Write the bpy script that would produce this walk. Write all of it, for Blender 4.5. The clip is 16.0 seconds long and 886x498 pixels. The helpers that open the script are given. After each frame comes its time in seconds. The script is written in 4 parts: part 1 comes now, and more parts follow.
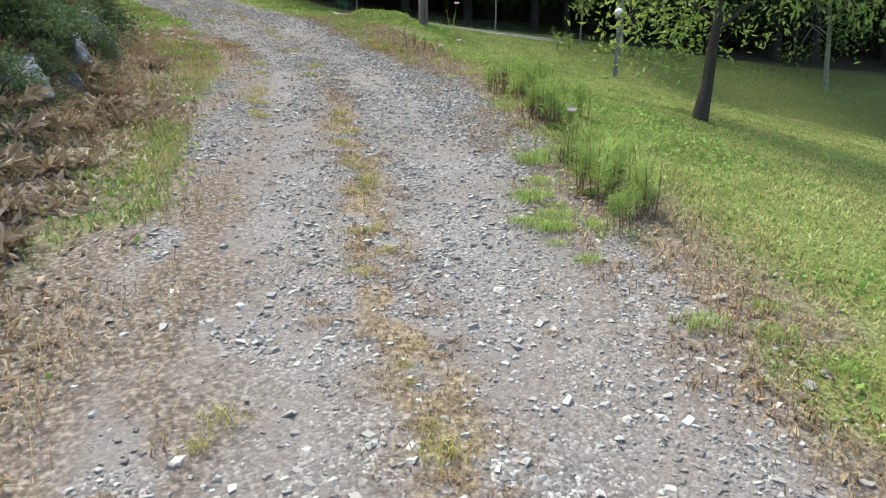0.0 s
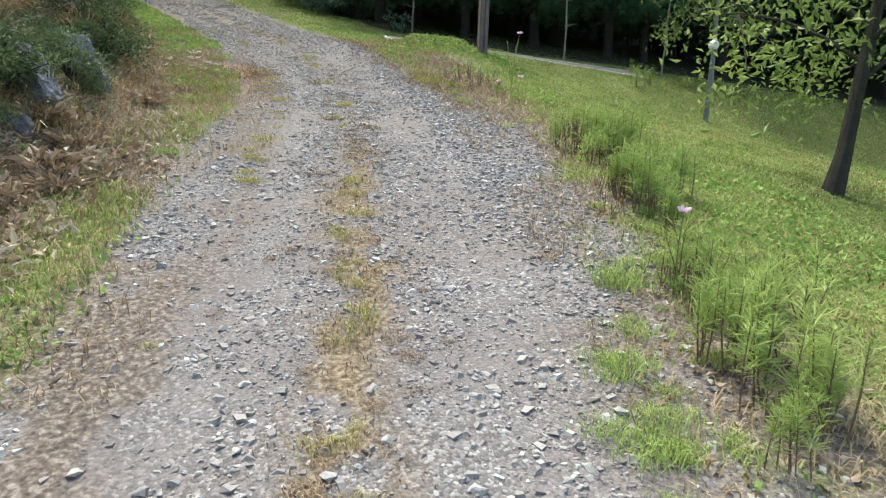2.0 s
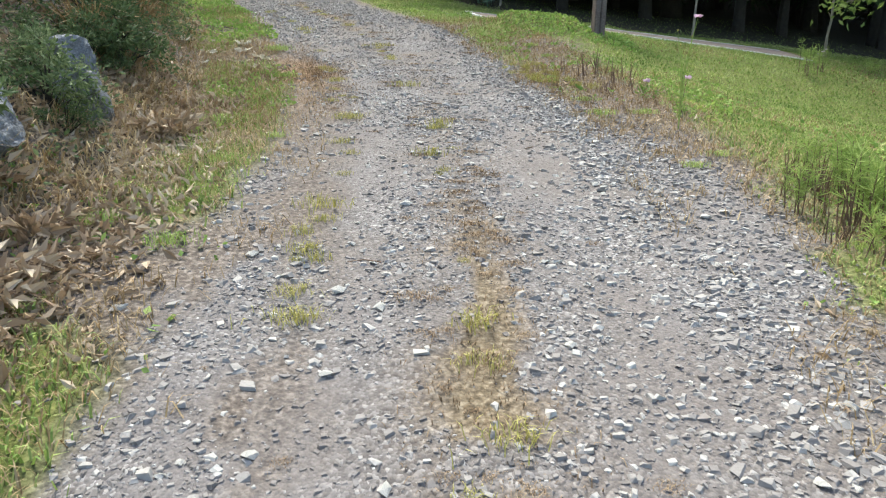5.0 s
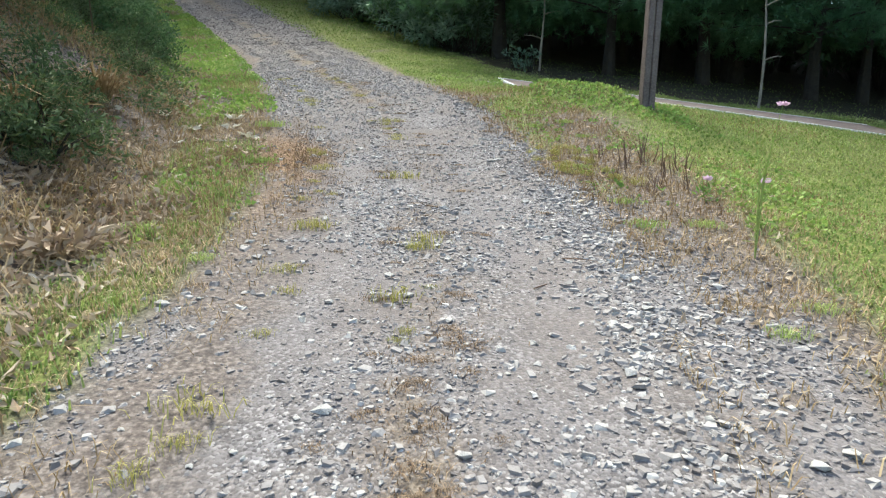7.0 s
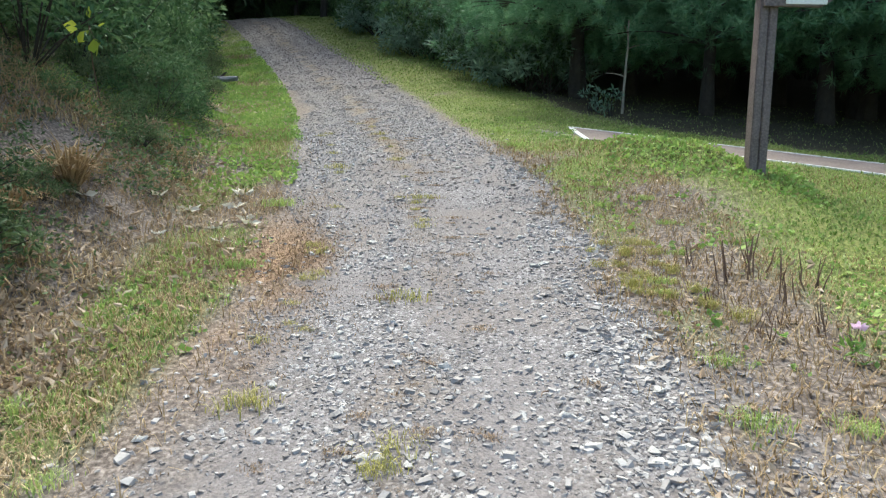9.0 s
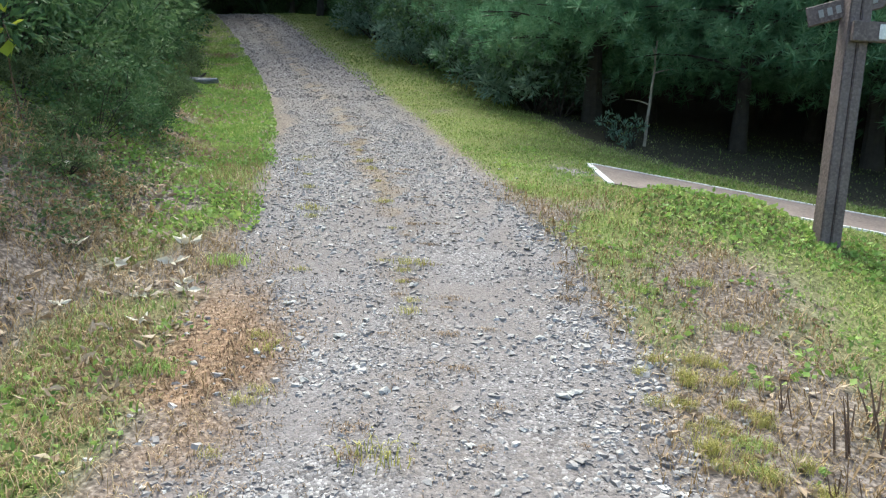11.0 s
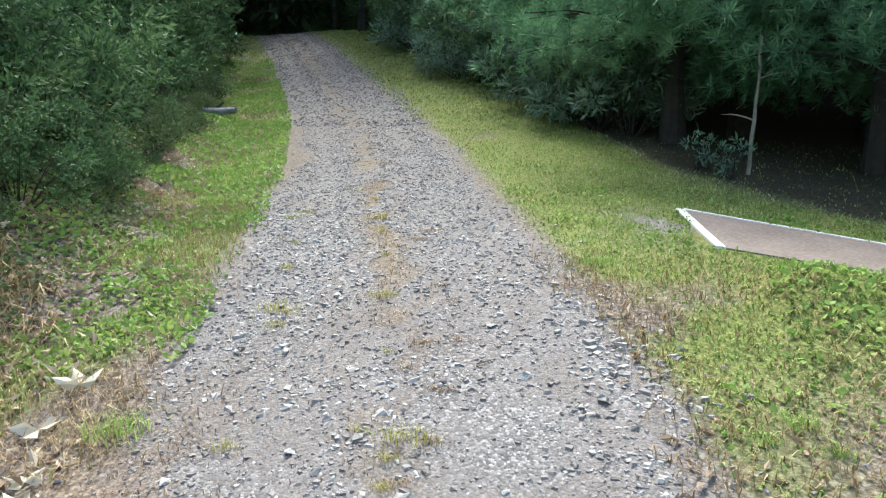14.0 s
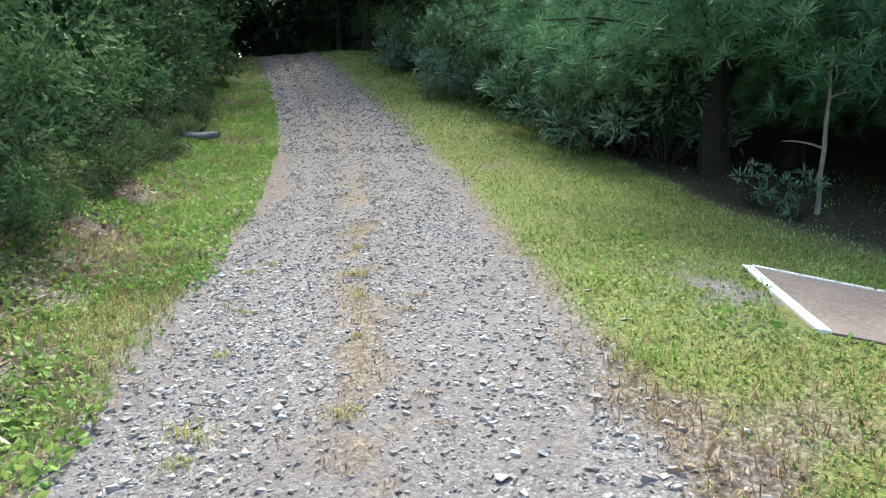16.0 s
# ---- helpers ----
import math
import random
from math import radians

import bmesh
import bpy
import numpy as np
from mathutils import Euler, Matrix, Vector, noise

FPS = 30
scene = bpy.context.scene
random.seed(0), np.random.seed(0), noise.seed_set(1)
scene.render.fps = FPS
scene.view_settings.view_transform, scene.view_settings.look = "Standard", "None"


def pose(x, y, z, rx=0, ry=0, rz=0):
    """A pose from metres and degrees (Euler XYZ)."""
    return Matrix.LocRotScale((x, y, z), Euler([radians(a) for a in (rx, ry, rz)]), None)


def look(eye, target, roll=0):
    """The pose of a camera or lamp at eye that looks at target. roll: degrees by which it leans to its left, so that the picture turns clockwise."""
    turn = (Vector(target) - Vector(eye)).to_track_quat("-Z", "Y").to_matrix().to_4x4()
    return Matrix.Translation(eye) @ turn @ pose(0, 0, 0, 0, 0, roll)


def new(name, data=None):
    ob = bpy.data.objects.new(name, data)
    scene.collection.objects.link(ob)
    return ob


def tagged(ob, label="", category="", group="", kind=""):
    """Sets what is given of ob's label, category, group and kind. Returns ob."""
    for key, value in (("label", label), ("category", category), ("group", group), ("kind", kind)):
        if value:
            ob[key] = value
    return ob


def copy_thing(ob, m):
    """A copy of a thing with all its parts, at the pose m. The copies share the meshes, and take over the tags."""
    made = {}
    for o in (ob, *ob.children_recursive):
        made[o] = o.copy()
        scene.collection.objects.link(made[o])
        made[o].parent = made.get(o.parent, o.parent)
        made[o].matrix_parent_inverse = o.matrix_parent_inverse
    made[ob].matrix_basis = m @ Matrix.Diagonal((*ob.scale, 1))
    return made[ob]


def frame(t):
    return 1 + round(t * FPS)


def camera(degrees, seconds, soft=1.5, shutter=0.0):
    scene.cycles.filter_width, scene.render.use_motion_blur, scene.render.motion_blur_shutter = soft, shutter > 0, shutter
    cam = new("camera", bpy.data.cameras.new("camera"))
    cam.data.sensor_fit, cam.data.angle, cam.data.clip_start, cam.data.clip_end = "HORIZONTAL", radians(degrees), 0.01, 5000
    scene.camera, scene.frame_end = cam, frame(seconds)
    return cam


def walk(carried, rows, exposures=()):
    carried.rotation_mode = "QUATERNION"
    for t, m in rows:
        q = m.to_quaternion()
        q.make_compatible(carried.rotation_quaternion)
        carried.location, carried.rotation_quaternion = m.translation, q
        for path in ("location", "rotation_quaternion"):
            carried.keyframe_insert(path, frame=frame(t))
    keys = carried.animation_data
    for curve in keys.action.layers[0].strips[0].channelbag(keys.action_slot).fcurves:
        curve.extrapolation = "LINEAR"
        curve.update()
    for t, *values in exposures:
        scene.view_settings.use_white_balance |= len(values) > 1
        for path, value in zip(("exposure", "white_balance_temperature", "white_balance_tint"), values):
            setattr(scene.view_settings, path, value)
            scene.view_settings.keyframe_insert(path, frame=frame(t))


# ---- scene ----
PATH = [
    (0, (0.024, -4.636, 0.472), (0.355, -2.705, 0.07), -0.9),
    (0.5, (0.122, -4.174, 0.57), (0.53, -2.251, 0.202), 0.4),
    (1, (0.304, -3.708, 0.611), (0.686, -1.785, 0.216), -0.4),
    (1.5, (0.416, -3.317, 0.731), (0.682, -1.374, 0.342), 0.3),
    (2, (0.426, -2.809, 0.872), (0.591, -0.847, 0.522), 1.1),
    (2.5, (0.459, -2.47, 0.887), (0.461, -0.504, 0.52), 0.6),
    (3, (0.477, -1.966, 0.99), (0.411, -0.003, 0.611), 1.3),
    (3.2, (0.448, -1.743, 0.967), (0.407, 0.217, 0.57), 2.0),
    (5.3, (0.014, -0.132, 1.414), (-0.018, 1.817, 0.969), 0.1),
    (5.5, (0.072, 0.046, 1.422), (0.033, 2.003, 1.008), -0.2),
    (6, (0.219, 0.41, 1.587), (0.089, 2.393, 1.36), 0.1),
    (6.5, (0.288, 0.748, 1.675), (0.169, 2.73, 1.434), 1.6),
    (7, (0.401, 1.155, 1.74), (0.216, 3.125, 1.448), 1.0),
    (7.5, (0.518, 1.598, 1.912), (0.221, 3.559, 1.655), 0.5),
    (8, (0.486, 2.031, 1.983), (0.196, 3.99, 1.704), 1.1),
    (8.5, (0.64, 2.405, 2.105), (0.351, 4.364, 1.822), 0.4),
    (9, (0.692, 2.81, 2.292), (0.225, 4.741, 2.069), 0.3),
    (9.5, (0.58, 3.21, 2.372), (0.132, 5.156, 2.258), 2.0),
    (9.7, (0.571, 3.348, 2.428), (0.138, 5.298, 2.311), 2.2),
    (11.8, (0.228, 4.69, 2.848), (-0.223, 6.622, 2.592), 3.2),
    (12, (0.24, 4.851, 2.882), (-0.21, 6.786, 2.652), 2.1),
    (12.5, (0.244, 5.178, 2.977), (-0.208, 7.11, 2.728), 1.4),
    (13, (0.164, 5.447, 3.04), (-0.288, 7.386, 2.858), 2.5),
    (13.5, (0.093, 5.828, 3.08), (-0.402, 7.754, 2.862), 2.4),
    (14, (0.066, 6.181, 3.178), (-0.562, 8.07, 2.982), 0.7),
    (14.5, (-0.085, 6.482, 3.224), (-0.713, 8.377, 3.105), 0.9),
    (15, (-0.183, 6.805, 3.264), (-0.857, 8.684, 3.149), 0.8),
    (15.5, (-0.186, 7.108, 3.379), (-0.872, 8.984, 3.288), 0.2),
    (16, (-0.268, 7.48, 3.374), (-0.928, 9.363, 3.241), 0.7),
]
cam = camera(68.3, 16.0, soft=1.2, shutter=0.1)
EXPOSURES = [(0, 1.32, 6800, 1), (6, 1.42, 6700, 1), (9, 1.5, 6500, 1), (16, 1.76, 6400, 1)]
walk(cam, [(t, look(eye, target, roll)) for t, eye, target, roll in PATH], EXPOSURES)

# ---- light: a bright hazy sky, soft sun from high ahead-left ----
world = bpy.data.worlds.new("sky")
scene.world = world
world.use_nodes = True
wn = world.node_tree
wn.nodes.clear()
sky = wn.nodes.new("ShaderNodeTexSky")
sky.sky_type, sky.sun_disc = "NISHITA", False
SUN_EL, SUN_AZ = radians(62), radians(-30)
sky.sun_elevation, sky.sun_rotation, sky.dust_density, sky.air_density = SUN_EL, SUN_AZ, 3.0, 1.0
wbg = wn.nodes.new("ShaderNodeBackground")
wbg.inputs["Strength"].default_value = 0.15
wout = wn.nodes.new("ShaderNodeOutputWorld")
wn.links.new(sky.outputs[0], wbg.inputs[0])
wn.links.new(wbg.outputs[0], wout.inputs[0])
sun = new("sun", bpy.data.lights.new("sun", "SUN"))
sun.data.energy, sun.data.angle, sun.data.color = 2.3, radians(20), (1.0, 0.96, 0.88)
way = Vector((math.sin(SUN_AZ) * math.cos(SUN_EL), math.cos(SUN_AZ) * math.cos(SUN_EL), math.sin(SUN_EL)))
sun.matrix_world = look(way * 50, (0, 0, 0))

# ---- helpers ----
rng = np.random.default_rng(7)


class Geo:
    """Vertices and faces gathered piece by piece for one mesh."""

    def __init__(self):
        self.v, self.f, self.n = [], {3: [], 4: []}, 0

    def add(self, v, f):
        v, f = np.asarray(v, float).reshape(-1, 3), np.asarray(f, int)
        self.v.append(v)
        self.f[f.shape[1]].append(f + self.n)
        self.n += len(v)
        return self

    def mesh(self, name, material, smooth=False):
        me = bpy.data.meshes.new(name)
        v = np.concatenate(self.v)
        tri = np.concatenate(self.f[3]) if self.f[3] else np.zeros((0, 3), int)
        quad = np.concatenate(self.f[4]) if self.f[4] else np.zeros((0, 4), int)
        me.vertices.add(len(v))
        me.vertices.foreach_set("co", v.ravel())
        loops = np.concatenate([tri.ravel(), quad.ravel()])
        me.loops.add(len(loops))
        me.loops.foreach_set("vertex_index", loops)
        sizes = np.concatenate([np.full(len(tri), 3), np.full(len(quad), 4)])
        me.polygons.add(len(sizes))
        me.polygons.foreach_set("loop_start", np.concatenate([[0], np.cumsum(sizes)[:-1]]))
        me.update(calc_edges=True)
        me.validate()
        me.polygons.foreach_set("use_smooth", np.full(len(me.polygons), smooth))
        me.materials.append(material)
        return me


def part(name, geo, material, parent, label="", smooth=False, kind=""):
    ob = new(name, geo.mesh(name, material, smooth))
    ob.parent = parent
    return tagged(ob, label, kind=kind)


def stuff(name, geo, material, label, category, smooth=False):
    return tagged(new(name, geo.mesh(name, material, smooth)), label, category, kind="stuff")


def thing(name, label, category, group="", m=None):
    ob = tagged(new(name), label, category, group)
    ob.empty_display_size = 0.1
    if m is not None:
        ob.matrix_basis = m
    return ob


def box(geo, size, at=(0, 0, 0), m=None, bevel=0.0):
    """A box with bevelled edges, centred at a place, turned by m."""
    bm = bmesh.new()
    bmesh.ops.create_cube(bm, size=1)
    bmesh.ops.scale(bm, vec=size, verts=bm.verts)
    if bevel:
        bmesh.ops.bevel(bm, geom=bm.edges[:], offset=bevel, segments=2, affect="EDGES")
    bmesh.ops.translate(bm, vec=at, verts=bm.verts)
    if m is not None:
        bm.transform(m)
    bmesh.ops.triangulate(bm, faces=bm.faces)
    bm.verts.index_update()
    geo.add([v.co[:] for v in bm.verts], [[v.index for v in f.verts] for f in bm.faces])
    bm.free()
    return geo


def tube(geo, pts, radii, sides=7, knobs=0.0):
    """A tapered tube along points."""
    pts = np.asarray(pts, float)
    n = len(pts)
    way = np.gradient(pts, axis=0)
    way /= np.linalg.norm(way, axis=1)[:, None] + 1e-9
    ref = np.where(np.abs(way[:, 2:3]) > 0.9, [[1.0, 0, 0]], [[0, 0, 1.0]])
    a = np.cross(way, ref)
    a /= np.linalg.norm(a, axis=1)[:, None]
    b = np.cross(way, a)
    ang = np.arange(sides) / sides * 2 * np.pi
    r = np.asarray(radii, float)[:, None] * (1 + knobs * rng.normal(size=(n, sides)))
    v = pts[:, None] + r[..., None] * (np.cos(ang)[None, :, None] * a[:, None] + np.sin(ang)[None, :, None] * b[:, None])
    i, j = np.meshgrid(np.arange(n - 1), np.arange(sides), indexing="ij")
    k = (j + 1) % sides
    f = np.stack([i * sides + j, i * sides + k, (i + 1) * sides + k, (i + 1) * sides + j], -1).reshape(-1, 4)
    return geo.add(v.reshape(-1, 3), f)


def unit(v):
    return v / (np.linalg.norm(v, axis=-1, keepdims=True) + 1e-9)


def leaves(geo, at, way, size, width=0.45, droop=0.25):
    """Pointed leaves, each two triangles folded along the midrib, growing from the places along the ways."""
    at, way = np.asarray(at, float), unit(np.asarray(way, float))
    n = len(at)
    size = np.broadcast_to(size, n)[:, None]
    side = unit(np.cross(way, rng.normal(size=(n, 3))))
    up = np.cross(side, way)
    mid = at + way * size * 0.5 + up * size * 0.06
    tip = at + way * size - up * size * droop * 0.5
    v = np.stack([at, mid + side * size * width * 0.5 - up * size * 0.08, tip, mid - side * size * width * 0.5 - up * size * 0.08], 1)
    k = np.arange(n)[:, None] * 4
    geo.add(v.reshape(-1, 3), np.concatenate([k + [0, 1, 2], k + [0, 2, 3]]))
    return geo


def blades(geo, at, tall, lean, width):
    """Grass blades: one bent strip of three triangles each."""
    n = len(at)
    tall, width = np.broadcast_to(tall, n)[:, None], np.broadcast_to(width, n)[:, None]
    ang = rng.uniform(0, 2 * np.pi, n)
    out = np.stack([np.cos(ang), np.sin(ang), np.zeros(n)], -1)
    side = np.stack([-out[:, 1], out[:, 0], np.zeros(n)], -1) * width / 2
    lean = np.broadcast_to(lean, n)[:, None] * rng.uniform(0.3, 1.2, (n, 1))
    mid = at + out * tall * lean * 0.4 + [0, 0, 1] * tall * 0.6
    tip = at + out * tall * lean + [0, 0, 1] * tall * (1 - 0.4 * lean)
    v = np.stack([at - side, at + side, mid + side * 0.8, mid - side * 0.8, tip], 1)
    k = np.arange(n)[:, None] * 5
    geo.add(v.reshape(-1, 3), np.concatenate([k + [0, 1, 2], k + [0, 2, 3], k + [3, 2, 4]]))
    return geo


def value_noise(x, y, seed=0):
    """Smooth noise from 0 to 1 on a lattice of unit steps."""
    xi, yi = np.floor(x).astype(int), np.floor(y).astype(int)
    fx, fy = x - xi, y - yi
    fx, fy = fx * fx * (3 - 2 * fx), fy * fy * (3 - 2 * fy)

    def at(i, j):
        h = np.sin(i * 127.1 + j * 311.7 + seed * 74.7) * 43758.5453
        return h - np.floor(h)

    top = at(xi, yi) * (1 - fx) + at(xi + 1, yi) * fx
    low = at(xi, yi + 1) * (1 - fx) + at(xi + 1, yi + 1) * fx
    return top * (1 - fy) + low * fy


def fbm(x, y, seed=0):
    return (value_noise(x, y, seed) + 0.5 * value_noise(2.1 * x, 2.1 * y, seed + 3) + 0.25 * value_noise(4.3 * x, 4.3 * y, seed + 5)) / 1.75


def step(v, a, b):
    s = np.clip((v - a) / (b - a), 0, 1)
    return s * s * (3 - 2 * s)


# ---- the lie of the land ----
CY = [-60, -12, -3, 0, 3, 5, 6, 8, 10, 11, 13.5, 17.5, 22, 26, 29.5, 34, 45, 90]
CX = [1.5, 0.6, 0.35, 0.25, 0.1, -0.05, -0.2, -0.75, -1.5, -2.05, -3.25, -5.6, -8.75, -11.7, -14.6, -19, -32, -70]
ZY = [-60, -12, -5, 0, 3.3, 5.6, 7, 8.5, 9.7, 10.9, 12.3, 17, 21.8, 29.5, 35, 60, 120]
ZZ = [-12, -3.0, -1.3, -0.07, 0.77, 1.25, 1.6, 1.95, 2.42, 2.7, 2.97, 4.3, 6.0, 9.15, 9.75, 10.5, 11]


def smooth_interp(v, xs, ys, w):
    return sum(np.interp(v + o * w, xs, ys) for o in (-1, -0.5, 0, 0.5, 1)) / 5


def centre(y):
    """The road's middle at y."""
    return smooth_interp(y, CY, CX, 1.2)


def height(x, y):
    """The ground's height, without the fine bumps."""
    u = x - centre(y)
    z = smooth_interp(y, ZY, ZZ, 0.9)
    fall = np.interp(y, [-10, 7.5, 9, 12, 16, 40], [0.2, 0.2, 0.12, 0.1, 0.1, 0.1])
    right = np.clip(u - 2.2, 0, 13)
    z = z - fall * right * right / (right + 0.6)
    # the grassy hump in front of the paved path
    along = np.clip(x, 0.95, 1.7)
    z = z + 0.17 * np.exp(-(((x - along) / 0.3) ** 2 + ((y - 10.38 + 0.3 * (along - 0.95)) / 0.36) ** 2))
    rise = np.interp(y, [-10, 7, 9, 12, 15, 30], [0.8, 0.8, 0.75, 0.45, 0.3, 0.3])
    left = np.clip(-u - 2.15, 0, 3.2)
    z = z + rise * left * left / (left + 0.35) + 0.12 * np.clip(-u - 5.35, 0, 20)
    return z


def bumps(x, y):
    return 0.05 * (fbm(x * 0.9, y * 0.9, 1) - 0.5) + 0.03 * (fbm(x * 4, y * 4, 2) - 0.5)


def on_path(x, y, more=0.0):
    """Whether a place lies on the paved side path."""
    return (x > 0.3 - more) & (x < 5.6) & (y < 12.38 - 0.365 * (x - 0.26) + 0.022 * (x - 0.26) ** 2 + more) & (y > 11.22 - 0.26 * (x - 0.52) + 0.008 * (x - 0.52) ** 2 - more)


def ground_z(x, y):
    u = np.abs(x - centre(y))
    rut = -0.025 * np.exp(-((u - 0.65) / 0.25) ** 2)
    return height(x, y) + bumps(x, y) * (0.5 + 1.2 * step(u, 1.2, 2.5)) * (1 - on_path(x, y, 0.2)) + rut


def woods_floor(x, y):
    """How far a place lies under the trees, where dark forest soil, tree shade included in its colour, replaces the
    lawn.
    """
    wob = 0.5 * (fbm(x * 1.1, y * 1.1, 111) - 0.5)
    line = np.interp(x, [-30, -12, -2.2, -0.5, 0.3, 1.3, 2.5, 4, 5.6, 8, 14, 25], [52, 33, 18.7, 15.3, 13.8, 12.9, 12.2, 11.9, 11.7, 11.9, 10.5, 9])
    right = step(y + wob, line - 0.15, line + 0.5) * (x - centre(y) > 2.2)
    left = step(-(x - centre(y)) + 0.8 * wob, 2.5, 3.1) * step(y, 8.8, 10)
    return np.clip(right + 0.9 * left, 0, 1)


def cover(x, y):
    """How much of gravel, green growth and rusty needles covers the ground at a place; the rest is brown soil and litter."""
    u = x - centre(y)
    wob = 0.5 * (fbm(x * 1.3, y * 1.3, 11) - 0.5) + 0.3 * (fbm(x * 5, y * 5, 13) - 0.5)
    left = np.interp(y, [-6, -2, 1, 4, 5, 6.7, 7.4, 7.9, 8.3, 9.5, 12, 13.5, 15, 18, 22], [-1.1, -1.2, -1.3, -1.45, -1.1, -0.93, -0.65, -0.9, -1.3, -1.28, -1.3, -1.05, -0.95, -1.3, -1.5])
    right = np.interp(y, [-6, -2, 0.5, 4, 6, 9, 12, 20], [1.5, 1.45, 1.4, 1.4, 1.3, 1.25, 1.2, 1.4])
    gravel = step(u + wob, left - 0.15, left + 0.15) * (1 - step(u + wob, right - 0.12, right + 0.15))
    # the brown strip between the wheel tracks, and a thinner one beside it
    patch = step(fbm(x * 5.5, y * 4.2, 21), 0.42, 0.58)
    strip = np.exp(-((u - 0.02 + 0.5 * wob) / 0.24) ** 2) * patch * np.interp(y, [-6, 2, 4, 8, 9.5, 12, 30], [1.0, 0.95, 0.4, 0.3, 0.6, 0.8, 0.9])
    strip2 = np.exp(-((u + 0.78 + 0.4 * wob) / 0.13) ** 2) * step(fbm(x * 1.7, y * 0.8, 25), 0.42, 0.62) * np.interp(y, [-6, 4, 8], [0.9, 0.7, 0.1])
    gravel = gravel * (1 - 0.97 * np.clip(1.2 * strip + strip2, 0, 1))
    spill = np.exp(-(((u - 1.55) / 0.3) ** 2 + ((y - 4.2) / 1.6) ** 2)) + 0.8 * np.exp(-(((u - 1.6) / 0.25) ** 2 + ((y - 1.5) / 1.8) ** 2))
    gravel = np.clip(gravel + spill * step(fbm(x * 2.5, y * 2.5, 31), 0.3, 0.55), 0, 1)
    dirt = step(-u, 0.45, 0.95) * np.interp(y, [-6, 1, 5, 8], [0.75, 0.75, 0.5, 0.1]) + 0.5 * step(u, 0.75, 1.2) * np.interp(y, [-6, 0, 2], [0.9, 0.8, 0.3])
    dirt = np.clip(dirt + 0.25, 0, 1)
    gravel = gravel * (1 - dirt * step(fbm(x * 2.6, y * 1.8, 27), 0.38, 0.6))
    bed = np.exp(-(((x - 0.05) / 0.35) ** 2 + ((y - 11.85) / 0.45) ** 2))
    gravel = np.clip(gravel + 0.8 * bed * step(fbm(x * 4, y * 4, 35), 0.35, 0.55), 0, 1)
    # green growth
    lawn = step(u, 1.75, 2.5)
    verge = step(u, 1.25, 1.6) * step(fbm(x * 1.1, y * 1.1, 41), np.interp(y, [0, 5, 7.5, 9], [0.42, 0.5, 0.42, 0.1]), np.interp(y, [0, 5, 7.5, 9], [0.6, 0.7, 0.6, 0.3]))
    bare = np.exp(-(((x - 1.6) / 0.5) ** 2 + ((y - 6.3) / 1.2) ** 2)) + 1.1 * np.exp(-(((x - 1.2) / 0.62) ** 2 + ((y - 8.85) / 0.6) ** 2)) + np.exp(-(((x - 1.2) / 0.45) ** 2 + ((y - 7.7) / 0.6) ** 2)) + 0.9 * np.exp(-(((x - 1.7) / 0.35) ** 2 + ((y - 3.8) / 1.1) ** 2))
    greenr = np.clip(np.maximum(lawn, verge) - 1.1 * bare, 0, 1)
    edge = step(-u, 1.2, 1.55) * (1 - step(-u, np.interp(y, [0, 6, 9], [1.6, 1.9, 2.3]), np.interp(y, [6, 8, 12, 15], [2.3, 2.7, 2.7, 3.2])))
    greenl = edge * step(fbm(x * 0.9, y * 0.8, 51), np.interp(y, [-2, 1, 5, 8, 9.5], [0.62, 0.44, 0.38, 0.5, 0.32]), np.interp(y, [-2, 1, 5, 8, 9.5], [0.82, 0.66, 0.58, 0.74, 0.52]))
    green = np.clip(greenr + greenl + 0.25 * strip, 0, 1) * (1 - gravel)
    rust = np.exp(-(((u + 1.12) / 0.5) ** 2 + ((y - 7.15) / 1.05) ** 2)) * step(fbm(x * 2.4, y * 2.4, 61), 0.15, 0.5)
    rust = np.clip(1.2 * rust + 0.42 * strip, 0, 1)
    return gravel * (1 - np.clip(1.3 * rust * (u < -0.9), 0, 1)), green * (1 - 0.7 * rust) * (1 - 0.93 * woods_floor(x, y)), rust


# ---- materials ----
def material(name):
    m = bpy.data.materials.new(name)
    m.use_nodes = True
    nt = m.node_tree
    return m, nt, nt.nodes["Principled BSDF"]


def node(nt, kind, **values):
    n = nt.nodes.new(kind)
    for key, value in values.items():
        n.inputs[key.replace("_", " ")].default_value = value
    return n


def ramp(nt, source, stops):
    n = nt.nodes.new("ShaderNodeValToRGB")
    while len(n.color_ramp.elements) < len(stops):
        n.color_ramp.elements.new(0.5)
    for e, (at, c) in zip(n.color_ramp.elements, stops):
        e.position, e.color = at, (*c, 1)
    nt.links.new(source, n.inputs[0])
    return n.outputs[0]


def mixed(nt, fac, a, b):
    n = nt.nodes.new("ShaderNodeMix")
    n.data_type = "RGBA"
    if isinstance(fac, float):
        n.inputs[0].default_value = fac
    else:
        nt.links.new(fac, n.inputs[0])
    for socket, value in ((n.inputs[6], a), (n.inputs[7], b)):
        if isinstance(value, tuple):
            socket.default_value = (*value, 1)
        else:
            nt.links.new(value, socket)
    return n.outputs[2]


def spots(nt, scale, detail=4.0):
    co = nt.nodes.new("ShaderNodeTexCoord")
    n = node(nt, "ShaderNodeTexNoise", Scale=scale, Detail=detail)
    nt.links.new(co.outputs["Object"], n.inputs["Vector"])
    return n.outputs["Fac"]


